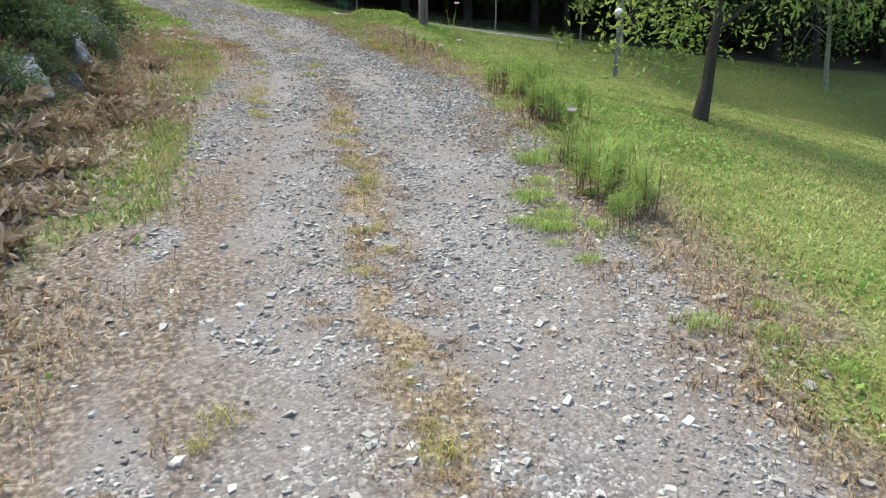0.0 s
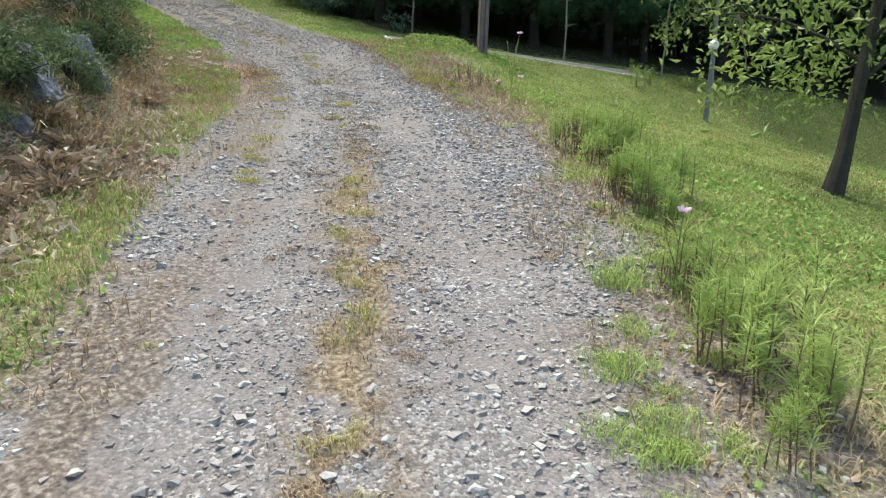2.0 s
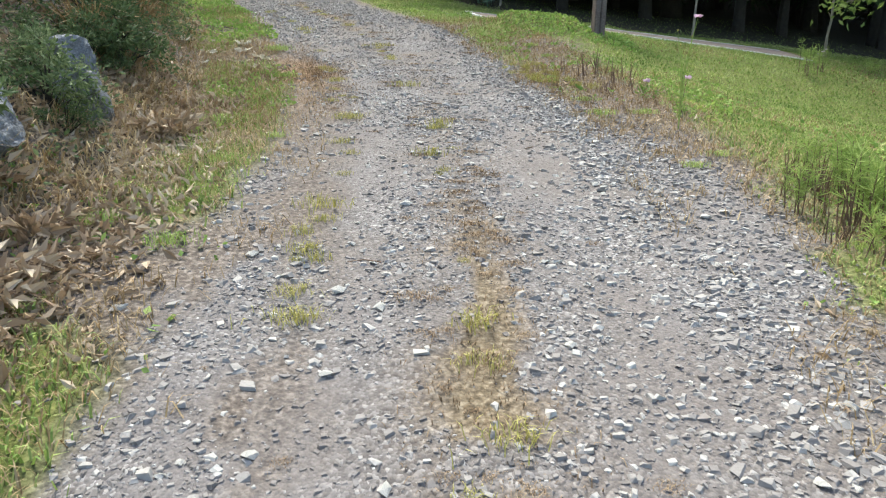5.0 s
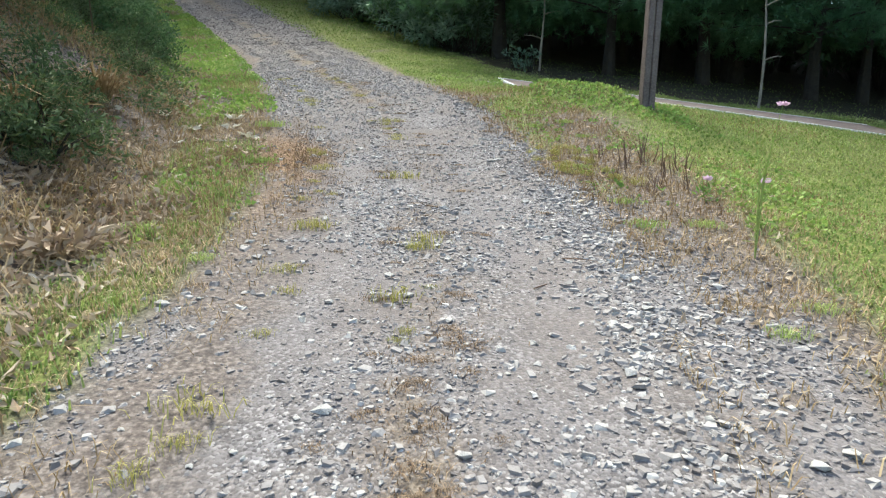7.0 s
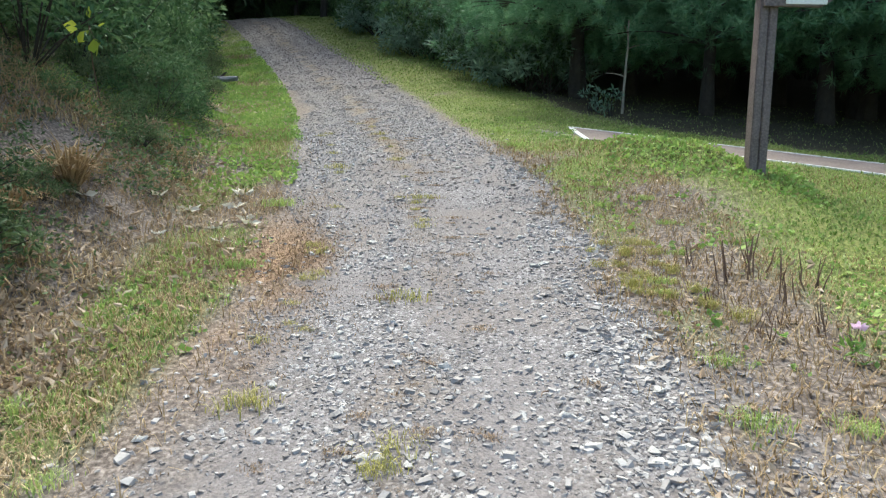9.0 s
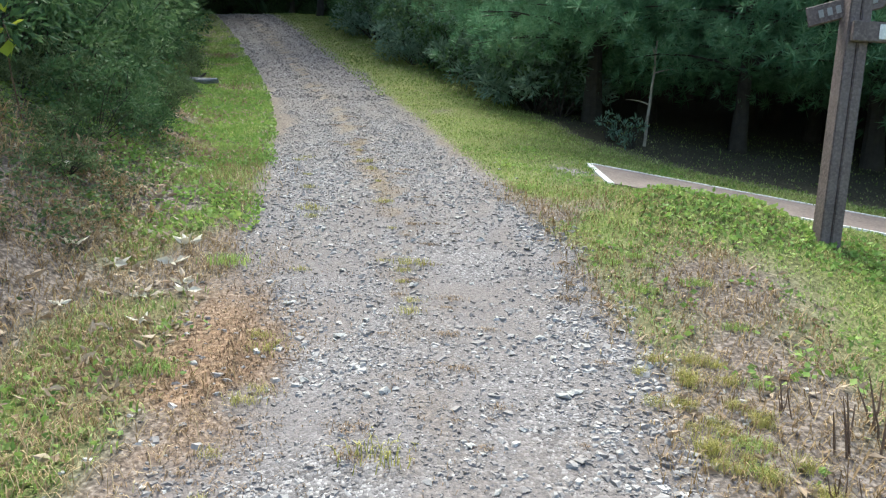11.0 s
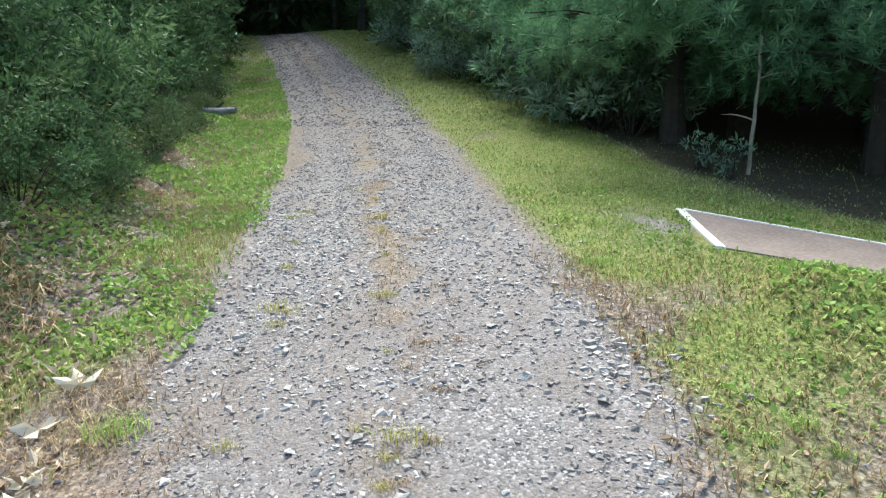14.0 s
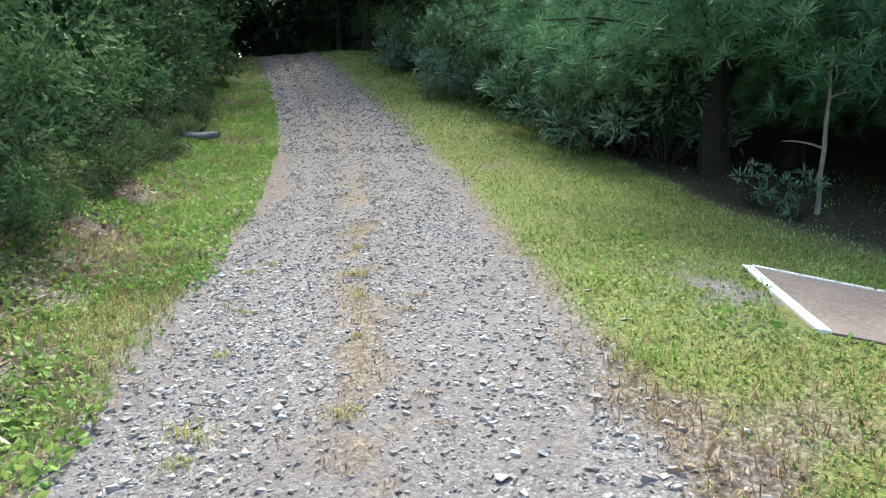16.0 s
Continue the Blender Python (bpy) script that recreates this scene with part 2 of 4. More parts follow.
def bumped(nt, bsdf, source, strength, distance):
    n = node(nt, "ShaderNodeBump", Strength=strength, Distance=distance)
    nt.links.new(source, n.inputs["Height"])
    nt.links.new(n.outputs[0], bsdf.inputs["Normal"])


def plain(name, stops, scale, rough=0.8, bump=0.3, depth=0.01, metal=0.0):
    """A surface whose colour wanders between stops, with fine relief."""
    m, nt, b = material(name)
    big, fine = spots(nt, scale), spots(nt, scale * 9, 6)
    col = ramp(nt, big, stops)
    col2 = mixed(nt, fine, col, ramp(nt, fine, [(0.3, tuple(0.55 * c for c in stops[0][1])), (0.7, stops[-1][1])]))
    nt.links.new(col2, b.inputs["Base Color"])
    b.inputs["Roughness"].default_value, b.inputs["Metallic"].default_value = rough, metal
    bumped(nt, b, fine, bump, depth)
    return m


def foliage(name, stops, rough=0.55, through_light=0.25, world_scale=0.6):
    """Leaves: each one its own shade, the plant's shade wandering over it, some light passing through."""
    m, nt, b = material(name)
    geo = nt.nodes.new("ShaderNodeNewGeometry")
    ob = nt.nodes.new("ShaderNodeObjectInfo")
    n = node(nt, "ShaderNodeTexNoise", Scale=world_scale, Detail=2.0)
    nt.links.new(geo.outputs["Position"], n.inputs["Vector"])
    add = nt.nodes.new("ShaderNodeMath")
    add.operation = "MULTIPLY_ADD"
    nt.links.new(geo.outputs["Random Per Island"], add.inputs[0])
    add.inputs[1].default_value = 0.5
    nt.links.new(n.outputs["Fac"], add.inputs[2])
    add2 = nt.nodes.new("ShaderNodeMath")
    add2.operation = "MULTIPLY_ADD"
    nt.links.new(ob.outputs["Random"], add2.inputs[0])
    add2.inputs[1].default_value = 0.2
    nt.links.new(add.outputs[0], add2.inputs[2])
    sub = nt.nodes.new("ShaderNodeMath")
    sub.operation = "SUBTRACT"
    nt.links.new(add2.outputs[0], sub.inputs[0])
    sub.inputs[1].default_value = 0.35
    col = ramp(nt, sub.outputs[0], stops)
    nt.links.new(col, b.inputs["Base Color"])
    b.inputs["Roughness"].default_value = rough
    b.inputs["Specular IOR Level"].default_value = 0.25
    tr = nt.nodes.new("ShaderNodeBsdfTranslucent")
    nt.links.new(col, tr.inputs["Color"])
    mix = nt.nodes.new("ShaderNodeMixShader")
    mix.inputs[0].default_value = through_light
    nt.links.new(b.outputs[0], mix.inputs[1])
    nt.links.new(tr.outputs[0], mix.inputs[2])
    nt.links.new(mix.outputs[0], nt.nodes["Material Output"].inputs[0])
    return m


def ground_material():
    m, nt, b = material("ground_cover")
    at = nt.nodes.new("ShaderNodeAttribute")
    at.attribute_name = "cover"
    sep = nt.nodes.new("ShaderNodeSeparateColor")
    nt.links.new(at.outputs["Color"], sep.inputs[0])
    co = nt.nodes.new("ShaderNodeTexCoord")
    cell = node(nt, "ShaderNodeTexVoronoi", Scale=75.0)
    nt.links.new(co.outputs["Object"], cell.inputs["Vector"])
    one = nt.nodes.new("ShaderNodeSeparateColor")
    nt.links.new(cell.outputs["Color"], one.inputs[0])
    chips = ramp(nt, one.outputs[0], [(0.0, (0.07, 0.066, 0.068)), (0.45, (0.15, 0.141, 0.145)), (0.8, (0.24, 0.23, 0.237)), (1.0, (0.45, 0.44, 0.44))])
    big = spots(nt, 1.7)
    dust = mixed(nt, ramp(nt, big, [(0.36, (0.15, 0.15, 0.15)), (0.62, (0.85, 0.85, 0.85))]), chips, mixed(nt, spots(nt, 55, 6), (0.085, 0.075, 0.074), (0.27, 0.247, 0.248)))
    fine = spots(nt, 38, 8)
    soil = ramp(nt, fine, [(0.3, (0.05, 0.041, 0.036)), (0.5, (0.135, 0.11, 0.095)), (0.68, (0.29, 0.25, 0.222))])
    needles = ramp(nt, fine, [(0.3, (0.11, 0.068, 0.042)), (0.52, (0.26, 0.168, 0.11)), (0.72, (0.42, 0.31, 0.215))])
    turf = mixed(nt, big, ramp(nt, fine, [(0.3, (0.05, 0.07, 0.02)), (0.7, (0.16, 0.22, 0.055))]), ramp(nt, fine, [(0.3, (0.08, 0.08, 0.025)), (0.7, (0.24, 0.23, 0.08))]))
    col = mixed(nt, sep.outputs[2], soil, needles)
    # forest soil, made darker still to hold the shade under the trees
    shaded_humus = ramp(nt, fine, [(0.3, (0.018, 0.016, 0.012)), (0.55, (0.045, 0.038, 0.028)), (0.72, (0.11, 0.095, 0.07))])
    col = mixed(nt, at.outputs["Alpha"], col, shaded_humus)
    col = mixed(nt, sep.outputs[1], col, turf)
    col = mixed(nt, sep.outputs[0], col, dust)
    nt.links.new(col, b.inputs["Base Color"])
    b.inputs["Roughness"].default_value = 0.92
    b.inputs["Specular IOR Level"].default_value = 0.2
    inv = nt.nodes.new("ShaderNodeMath")
    inv.operation = "MULTIPLY_ADD"
    nt.links.new(cell.outputs["Distance"], inv.inputs[0])
    inv.inputs[1].default_value = -1.0
    nt.links.new(fine, inv.inputs[2])
    bumped(nt, b, inv.outputs[0], 0.5, 0.01)
    return m


def island_material(name, stops, rough=0.85):
    m, nt, b = material(name)
    geo = nt.nodes.new("ShaderNodeNewGeometry")
    col = ramp(nt, geo.outputs["Random Per Island"], stops)
    fine = spots(nt, 90, 5)
    nt.links.new(mixed(nt, fine, col, mixed(nt, 0.6, col, (0.16, 0.14, 0.125))), b.inputs["Base Color"])
    b.inputs["Roughness"].default_value = rough
    bumped(nt, b, fine, 0.4, 0.004)
    return m


GROUND = ground_material()
GRAVEL = island_material("gravel_chips", [(0.0, (0.12, 0.111, 0.114)), (0.4, (0.18, 0.169, 0.174)), (0.8, (0.24, 0.227, 0.234)), (0.95, (0.38, 0.37, 0.372)), (1.0, (0.60, 0.59, 0.58))])
PALE_CHIP = island_material("pale_stone_chips", [(0.0, (0.21, 0.20, 0.205)), (0.5, (0.32, 0.31, 0.312)), (0.85, (0.43, 0.42, 0.415)), (1.0, (0.62, 0.61, 0.59))])
STONE = plain("pale_stone", [(0.3, (0.30, 0.295, 0.29)), (0.6, (0.43, 0.42, 0.41)), (0.8, (0.54, 0.53, 0.50))], 14)
ROCK = plain("blue_grey_rock", [(0.3, (0.07, 0.08, 0.10)), (0.5, (0.17, 0.19, 0.23)), (0.75, (0.33, 0.35, 0.40))], 5, 0.7, 0.8, 0.03)
BARK = plain("dark_bark", [(0.3, (0.018, 0.015, 0.013)), (0.7, (0.06, 0.052, 0.044))], 12, 0.9, 0.9, 0.03)
PALE_BARK = plain("pale_bark", [(0.3, (0.14, 0.12, 0.10)), (0.7, (0.38, 0.35, 0.30))], 10, 0.9, 0.6, 0.02)
LICHEN_BARK = plain("grey_green_bark", [(0.3, (0.10, 0.10, 0.075)), (0.7, (0.28, 0.28, 0.21))], 12, 0.9, 0.8, 0.02)
POST_WOOD = plain("weathered_brown_wood", [(0.3, (0.075, 0.055, 0.055)), (0.55, (0.13, 0.10, 0.10)), (0.8, (0.21, 0.17, 0.165))], 5, 0.75, 0.4, 0.006)
WHITE = plain("white_paint", [(0.3, (0.62, 0.63, 0.64)), (0.7, (0.84, 0.84, 0.84))], 6, 0.6, 0.1, 0.003)
GLOBE = plain("frosted_globe", [(0.3, (0.80, 0.81, 0.82)), (0.7, (0.88, 0.88, 0.87))], 3, 0.25, 0.02, 0.001)
METAL = plain("dull_lamp_metal", [(0.3, (0.10, 0.11, 0.12)), (0.7, (0.24, 0.26, 0.28))], 8, 0.5, 0.1, 0.002, 0.6)
INK = plain("grey_lettering", [(0.3, (0.25, 0.25, 0.26)), (0.7, (0.33, 0.33, 0.34))], 20)
PAVING = plain("brown_paving", [(0.3, (0.15, 0.115, 0.10)), (0.55, (0.21, 0.165, 0.145)), (0.8, (0.28, 0.23, 0.21))], 4, 0.85, 0.3, 0.005)
GRASS = foliage("lawn_grass", [(0.1, (0.08, 0.15, 0.03)), (0.4, (0.19, 0.285, 0.075)), (0.65, (0.32, 0.40, 0.125)), (0.9, (0.48, 0.51, 0.24))], 0.6, 0.3, 1.4)
FRESH = foliage("fresh_green_weed", [(0.1, (0.13, 0.22, 0.06)), (0.5, (0.19, 0.32, 0.08)), (0.9, (0.34, 0.44, 0.13))], 0.6, 0.35)
FEATHER = foliage("feathery_weed", [(0.1, (0.18, 0.27, 0.07)), (0.5, (0.32, 0.43, 0.13)), (0.9, (0.47, 0.55, 0.21))], 0.7, 0.4)
YELLOW = foliage("yellowing_grass", [(0.1, (0.26, 0.25, 0.07)), (0.5, (0.39, 0.37, 0.12)), (0.9, (0.50, 0.46, 0.19))], 0.7, 0.3)
STRAW = foliage("dry_straw", [(0.1, (0.16, 0.10, 0.045)), (0.5, (0.33, 0.24, 0.135)), (0.9, (0.56, 0.45, 0.28))], 0.8, 0.15)
RUST = foliage("rusty_needles", [(0.1, (0.12, 0.08, 0.05)), (0.5, (0.26, 0.18, 0.115)), (0.9, (0.44, 0.34, 0.23))], 0.8, 0.1)
DEAD = foliage("dead_leaf", [(0.1, (0.19, 0.13, 0.085)), (0.45, (0.36, 0.27, 0.19)), (0.75, (0.55, 0.46, 0.36)), (0.95, (0.68, 0.61, 0.51))], 0.75, 0.15)
PALE_LEAF = foliage("pale_fallen_leaf", [(0.1, (0.50, 0.46, 0.36)), (0.9, (0.72, 0.69, 0.60))], 0.6, 0.2)
STALK = plain("dead_stalk", [(0.3, (0.085, 0.05, 0.035)), (0.7, (0.20, 0.13, 0.09))], 10)
SHRUB = foliage("shrub_leaf", [(0.1, (0.04, 0.075, 0.03)), (0.5, (0.10, 0.15, 0.065)), (0.9, (0.24, 0.30, 0.155))], 0.62, 0.3)
BUSH = foliage("bush_leaf", [(0.1, (0.03, 0.075, 0.03)), (0.5, (0.08, 0.155, 0.065)), (0.9, (0.18, 0.27, 0.13))], 0.65, 0.3)
SILVER = foliage("grey_green_leaf", [(0.1, (0.08, 0.15, 0.10)), (0.5, (0.18, 0.28, 0.21)), (0.9, (0.30, 0.42, 0.33))], 0.5, 0.35)
# woodland green kept very dark: the shade inside the woods is in the colour
WOODS_SHADED = foliage("shaded_woodland_leaf", [(0.1, (0.014, 0.034, 0.014)), (0.5, (0.035, 0.07, 0.03)), (0.9, (0.075, 0.125, 0.055))], 0.5, 0.15)
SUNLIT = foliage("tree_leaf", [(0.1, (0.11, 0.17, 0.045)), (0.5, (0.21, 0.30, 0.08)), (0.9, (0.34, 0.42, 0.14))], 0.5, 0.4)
NEEDLE = foliage("pine_needle", [(0.1, (0.05, 0.14, 0.07)), (0.5, (0.12, 0.26, 0.14)), (0.9, (0.22, 0.38, 0.22))], 0.5, 0.4)
LIME = foliage("lime_leaf", [(0.1, (0.36, 0.45, 0.05)), (0.9, (0.52, 0.60, 0.10))], 0.5, 0.45)
PINK = foliage("pink_petal", [(0.1, (0.62, 0.42, 0.62)), (0.9, (0.78, 0.62, 0.78))], 0.6, 0.3)


# ---- ground: one sheet, fine along the road, coarse out to the horizon ----
def build_ground():
    far = np.array([2, 4, 7, 11, 16, 24, 36, 60, 110, 220, 500.0])
    gx = np.concatenate([-20 - far[::-1], np.arange(-20, -8, 0.25), np.arange(-8, -3, 0.12), np.arange(-3, 2.6, 0.05), np.arange(2.6, 8, 0.14), 8 + far])
    gy = np.concatenate([-5 - far[::-1], np.arange(-5, 13, 0.06), np.arange(13, 40, 0.2), 40 + far])
    x, y = np.meshgrid(gx, gy, indexing="ij")
    v = np.stack([x, y, ground_z(x, y)], -1).reshape(-1, 3)
    i, j = np.meshgrid(np.arange(len(gx) - 1), np.arange(len(gy) - 1), indexing="ij")
    k = len(gy)
    f = np.stack([i * k + j, (i + 1) * k + j, (i + 1) * k + j + 1, i * k + j + 1], -1).reshape(-1, 4)
    ob = tagged(new("ground", Geo().add(v, f).mesh("ground", GROUND, True)), "sloping earth ground with gravel track and grass", "ground", kind="structure")
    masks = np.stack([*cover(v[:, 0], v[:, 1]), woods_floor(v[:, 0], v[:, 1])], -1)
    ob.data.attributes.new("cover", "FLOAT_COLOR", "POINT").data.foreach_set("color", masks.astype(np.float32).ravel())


build_ground()


def scatter(n, x0, x1, y0, y1, chance, along=True):
    """Random places on the ground, kept by chance(x, y, u); x is taken from the road's middle where along is set."""
    x, y = rng.uniform(x0, x1, n), rng.uniform(y0, y1, n)
    if along:
        x = x + centre(y)
    keep = rng.random(n) < chance(x, y, x - centre(y))
    x, y = x[keep], y[keep]
    return np.stack([x, y, ground_z(x, y)], -1)


def on_ground(x, y, up=0.0):
    return (x, y, float(ground_z(np.array(x), np.array(y))) + up)


# ---- gravel: chips of stone, small ones as one mass ----
CORNERS = np.array([[-1, -1, -1], [1, -1, -1], [1, 1, -1], [-1, 1, -1], [-1, -1, 1], [1, -1, 1], [1, 1, 1], [-1, 1, 1]]) * 0.5
SIDES = np.array([[0, 3, 2, 1], [4, 5, 6, 7], [0, 1, 5, 4], [1, 2, 6, 5], [2, 3, 7, 6], [3, 0, 4, 7]])


def chips(geo, at, size):
    n = len(at)
    v = CORNERS[None] * rng.uniform(0.45, 1.25, (n, 8, 3))
    v[:, 4:, :2] *= rng.uniform(0.35, 0.95, (n, 1, 1))
    v = v * np.stack([size, size * rng.uniform(0.5, 0.95, n), size * rng.uniform(0.25, 0.5, n)], -1)[:, None]
    a, b = rng.uniform(0, 2 * np.pi, n), rng.normal(0, 0.22, n)
    c, s, cb, sb = np.cos(a)[:, None], np.sin(a)[:, None], np.cos(b)[:, None], np.sin(b)[:, None]
    x, y, z = v[..., 0] * cb + v[..., 2] * sb, v[..., 1], -v[..., 0] * sb + v[..., 2] * cb
    v = np.stack([x * c - y * s, x * s + y * c, z], -1) + at[:, None]
    geo.add(v.reshape(-1, 3), (np.arange(n)[:, None, None] * 8 + SIDES).reshape(-1, 4))


geo = Geo()
spot = scatter(120000, -2.0, 2.2, -4, 9, lambda x, y, u: np.clip(cover(x, y)[0] * (0.2 + 1.1 * step(fbm(x * 1.6, y * 1.6, 71), 0.3, 0.65)) * (1 - 0.6 * np.exp(-((np.abs(u) - 0.55) / 0.28) ** 2)), 0.03, 1))
chips(geo, spot, rng.gamma(4.0, 0.0042, len(spot)).clip(0.006, 0.045))
spot = scatter(36000, -2.0, 2.0, 9, 17, lambda x, y, u: np.clip(cover(x, y)[0] * 0.9, 0.01, 1))
chips(geo, spot, rng.gamma(4.0, 0.005, len(spot)).clip(0.008, 0.05))
spot = scatter(26000, -2.2, 2.2, 16.5, 33, lambda x, y, u: np.clip(cover(x, y)[0] * 0.9, 0, 1))
chips(geo, spot, rng.uniform(0.02, 0.06, len(spot)))
spot = scatter(9000, 0.9, 2.0, 0.2, 7.5, lambda x, y, u: np.clip(cover(x, y)[0] * step(u, 0.85, 1.2), 0, 0.4))
chips(geo, spot, rng.uniform(0.02, 0.05, len(spot)))
stuff("gravel", geo, GRAVEL, "loose grey crushed gravel chips on the track", "gravel")

geo = Geo()
spot = scatter(46000, -1.7, 1.75, -4, 10, lambda x, y, u: (0.12 + 0.5 * cover(x, y)[0]) * step(fbm(x * 1.9, y * 1.9, 73), 0.32, 0.62) * (1 - step(-u, 1.3, 1.6)))
chips(geo, spot, rng.gamma(4.0, 0.0075, len(spot)).clip(0.012, 0.065))
spill = lambda x, y, u: np.clip(np.exp(-(((u - 1.1) / 0.28) ** 2 + ((y - 3.2) / 1.5) ** 2)) + np.exp(-(((u - 1.18) / 0.2) ** 2 + ((y - 6.0) / 1.6) ** 2)) + 0.6 * np.exp(-(((u - 1.3) / 0.18) ** 2 + ((y - 9) / 1.2) ** 2)), 0, 1) * step(fbm(x * 3, y * 3, 75), 0.3, 0.55)
spot = scatter(17000, 0.4, 1.8, 0, 11, spill)
chips(geo, spot, rng.gamma(6.0, 0.0065, len(spot)).clip(0.018, 0.07))
spot = scatter(9000, -1.2, 1.2, 10, 15, lambda x, y, u: 0.5 * cover(x, y)[0])
chips(geo, spot, rng.uniform(0.018, 0.05, len(spot)))
stuff("pale_gravel", geo, PALE_CHIP, "larger pale broken stones strewn over the gravel", "gravel")


def stone_mesh(k):
    bm = bmesh.new()
    bmesh.ops.create_icosphere(bm, subdivisions=1, radius=0.5)
    for v in bm.verts:
        v.co += 0.5 * noise.noise_vector(v.co * 1.7 + Vector((k * 7.1, 0, 0)))
        v.co.z = max(-0.25, v.co.z * 0.6)
    me = bpy.data.meshes.new("stone")
    bm.to_mesh(me)
    bm.free()
    me.materials.append(STONE)
    return me


STONES = [stone_mesh(k) for k in range(6)]
spot = scatter(3000, -1.7, 1.7, -4, 12, lambda x, y, u: 0.02 + 0.15 * cover(x, y)[0])
for k, p in enumerate(spot[:280]):
    s = 0.03 + 0.05 * rng.random() ** 2
    ob = tagged(new("stone", STONES[k % 6]), "pale angular stone lying on the gravel track", "stone", "stones on the track")
    ob.matrix_basis = Matrix.LocRotScale(p + [0, 0, s * 0.08], Euler((0, 0, rng.uniform(0, 6))), (s, s * rng.uniform(0.6, 0.9), s * 0.8))

# ---- paved side path with white borders ----
def side_path():
    ob = thing("paved_path", "brown paved side path with white painted borders", "path")
    n = 60
    s = np.linspace(0, 1, n)
    top = np.stack([0.26 + 5.2 * s, 12.38 - 1.9 * s + 0.6 * s * s], -1)
    low = np.stack([0.52 + 5.0 * s, 11.25 - 1.3 * s + 0.2 * s * s], -1)

    def band(a, b, up, thick):
        """A slab between two lines over the ground."""
        g = Geo()
        w = np.linspace(0, 1, 6)[None, :, None]
        p = a[:, None] * (1 - w) + b[:, None] * w
        z = height(p[..., 0], p[..., 1]) + up
        topv = np.concatenate([p, z[..., None]], -1)
        v = np.concatenate([topv.reshape(-1, 3), (topv - [0, 0, thick]).reshape(-1, 3)])
        m = p.shape[1]
        i, j = np.meshgrid(np.arange(len(a) - 1), np.arange(m - 1), indexing="ij")
        f = np.stack([i * m + j, i * m + j + 1, (i + 1) * m + j + 1, (i + 1) * m + j], -1).reshape(-1, 4)
        g.add(v, f)
        k = len(a) * m
        rim = [*range(0, m), *range(2 * m - 1, k, m), *range(k - 2, k - m - 1, -1), *range(k - 2 * m, 0, -m)]
        g.f[4].append(np.array([[rim[q], rim[q - 1], rim[q - 1] + k, rim[q] + k] for q in range(len(rim))]))
        return g

    part("paving", band(top, low, 0.012, 0.15), PAVING, ob)
    part("border", band(top, top + [0.0, 0.04], 0.018, 0.18), WHITE, ob, "white painted border")
    part("border", band(low[20:], low[20:] - [0, 0.04], 0.018, 0.18), WHITE, ob, "white painted border")
    end = np.linspace(0, 1, 12)[:, None]
    a = top[0] * (1 - end) + low[0] * end + end * (1 - end) * [0.0, 0]
    part("border", band(a, a - [0.07, 0], 0.02, 0.18), WHITE, ob, "broad white painted end border")


side_path()

# ---- grass and low growth ----
def near_walk(x, y):
    """Denser growth along the stretch that is walked."""
    return np.clip(1.3 - np.hypot(x - 1.5, (y - 6) * 0.45) / 9, 0.12, 1)


geo = Geo()
spot = scatter(360000, 1.2, 13, -4, 17, lambda x, y, u: cover(x, y)[1] * near_walk(x, y) * ~on_path(x, y))
blades(geo, spot, rng.uniform(0.015, 0.042, len(spot)), 1.1, rng.uniform(0.006, 0.014, len(spot)))
spot = scatter(30000, 1.2, 6, 17, 32, lambda x, y, u: 0.8 * (u < 4) * (1 - woods_floor(x, y)))
blades(geo, spot, rng.uniform(0.02, 0.05, len(spot)), 0.9, 0.02)
stuff("lawn_grass", geo, GRASS, "mown green and yellowing lawn grass", "grass")

geo = Geo()
spot = scatter(90000, -4.2, -0.5, -3, 17, lambda x, y, u: cover(x, y)[1] * 0.9)
blades(geo, spot, rng.uniform(0.03, 0.09, len(spot)), 0.9, rng.uniform(0.006, 0.012, len(spot)))
spot = scatter(20000, -4.5, -1.3, 17, 32, lambda x, y, u: 0.9 * (u > -3.2))
blades(geo, spot, rng.uniform(0.03, 0.07, len(spot)), 0.9, 0.02)
stuff("verge_grass", geo, GRASS, "short green verge grass beside the gravel", "grass")

geo = Geo()
spot = scatter(70000, 1.15, 4, -4, 13, lambda x, y, u: 0.35 * cover(x, y)[1] * step(fbm(x * 1.5, y * 1.5, 81), 0.45, 0.65) * ~on_path(x, y))
leaves(geo, spot + [0, 0, 0.02], rng.normal(size=(len(spot), 3)) * [1, 1, 0.3] + [0, 0, 0.35], rng.uniform(0.02, 0.055, len(spot)), 0.7)
spot = scatter(60000, -5, -1.2, -2, 20, lambda x, y, u: 0.5 * step(fbm(x * 1.2, y * 1.2, 83), 0.5, 0.65) * np.clip(cover(x, y)[1] + 0.35 + 0.3 * (y > 9), 0, 1))
leaves(geo, spot + [0, 0, 0.02], rng.normal(size=(len(spot), 3)) * [1, 1, 0.3] + [0, 0, 0.35], rng.uniform(0.02, 0.06, len(spot)), 0.7)
spot = scatter(60000, -4.2, -1.25, 8.8, 24, lambda x, y, u: 0.8 * step(fbm(x * 1.5 + 4, y * 1.5, 85), 0.36, 0.56))
leaves(geo, spot + [0, 0, 0.025], rng.normal(size=(len(spot), 3)) * [1, 1, 0.3] + [0, 0, 0.35], rng.uniform(0.025, 0.07, len(spot)), 0.65)
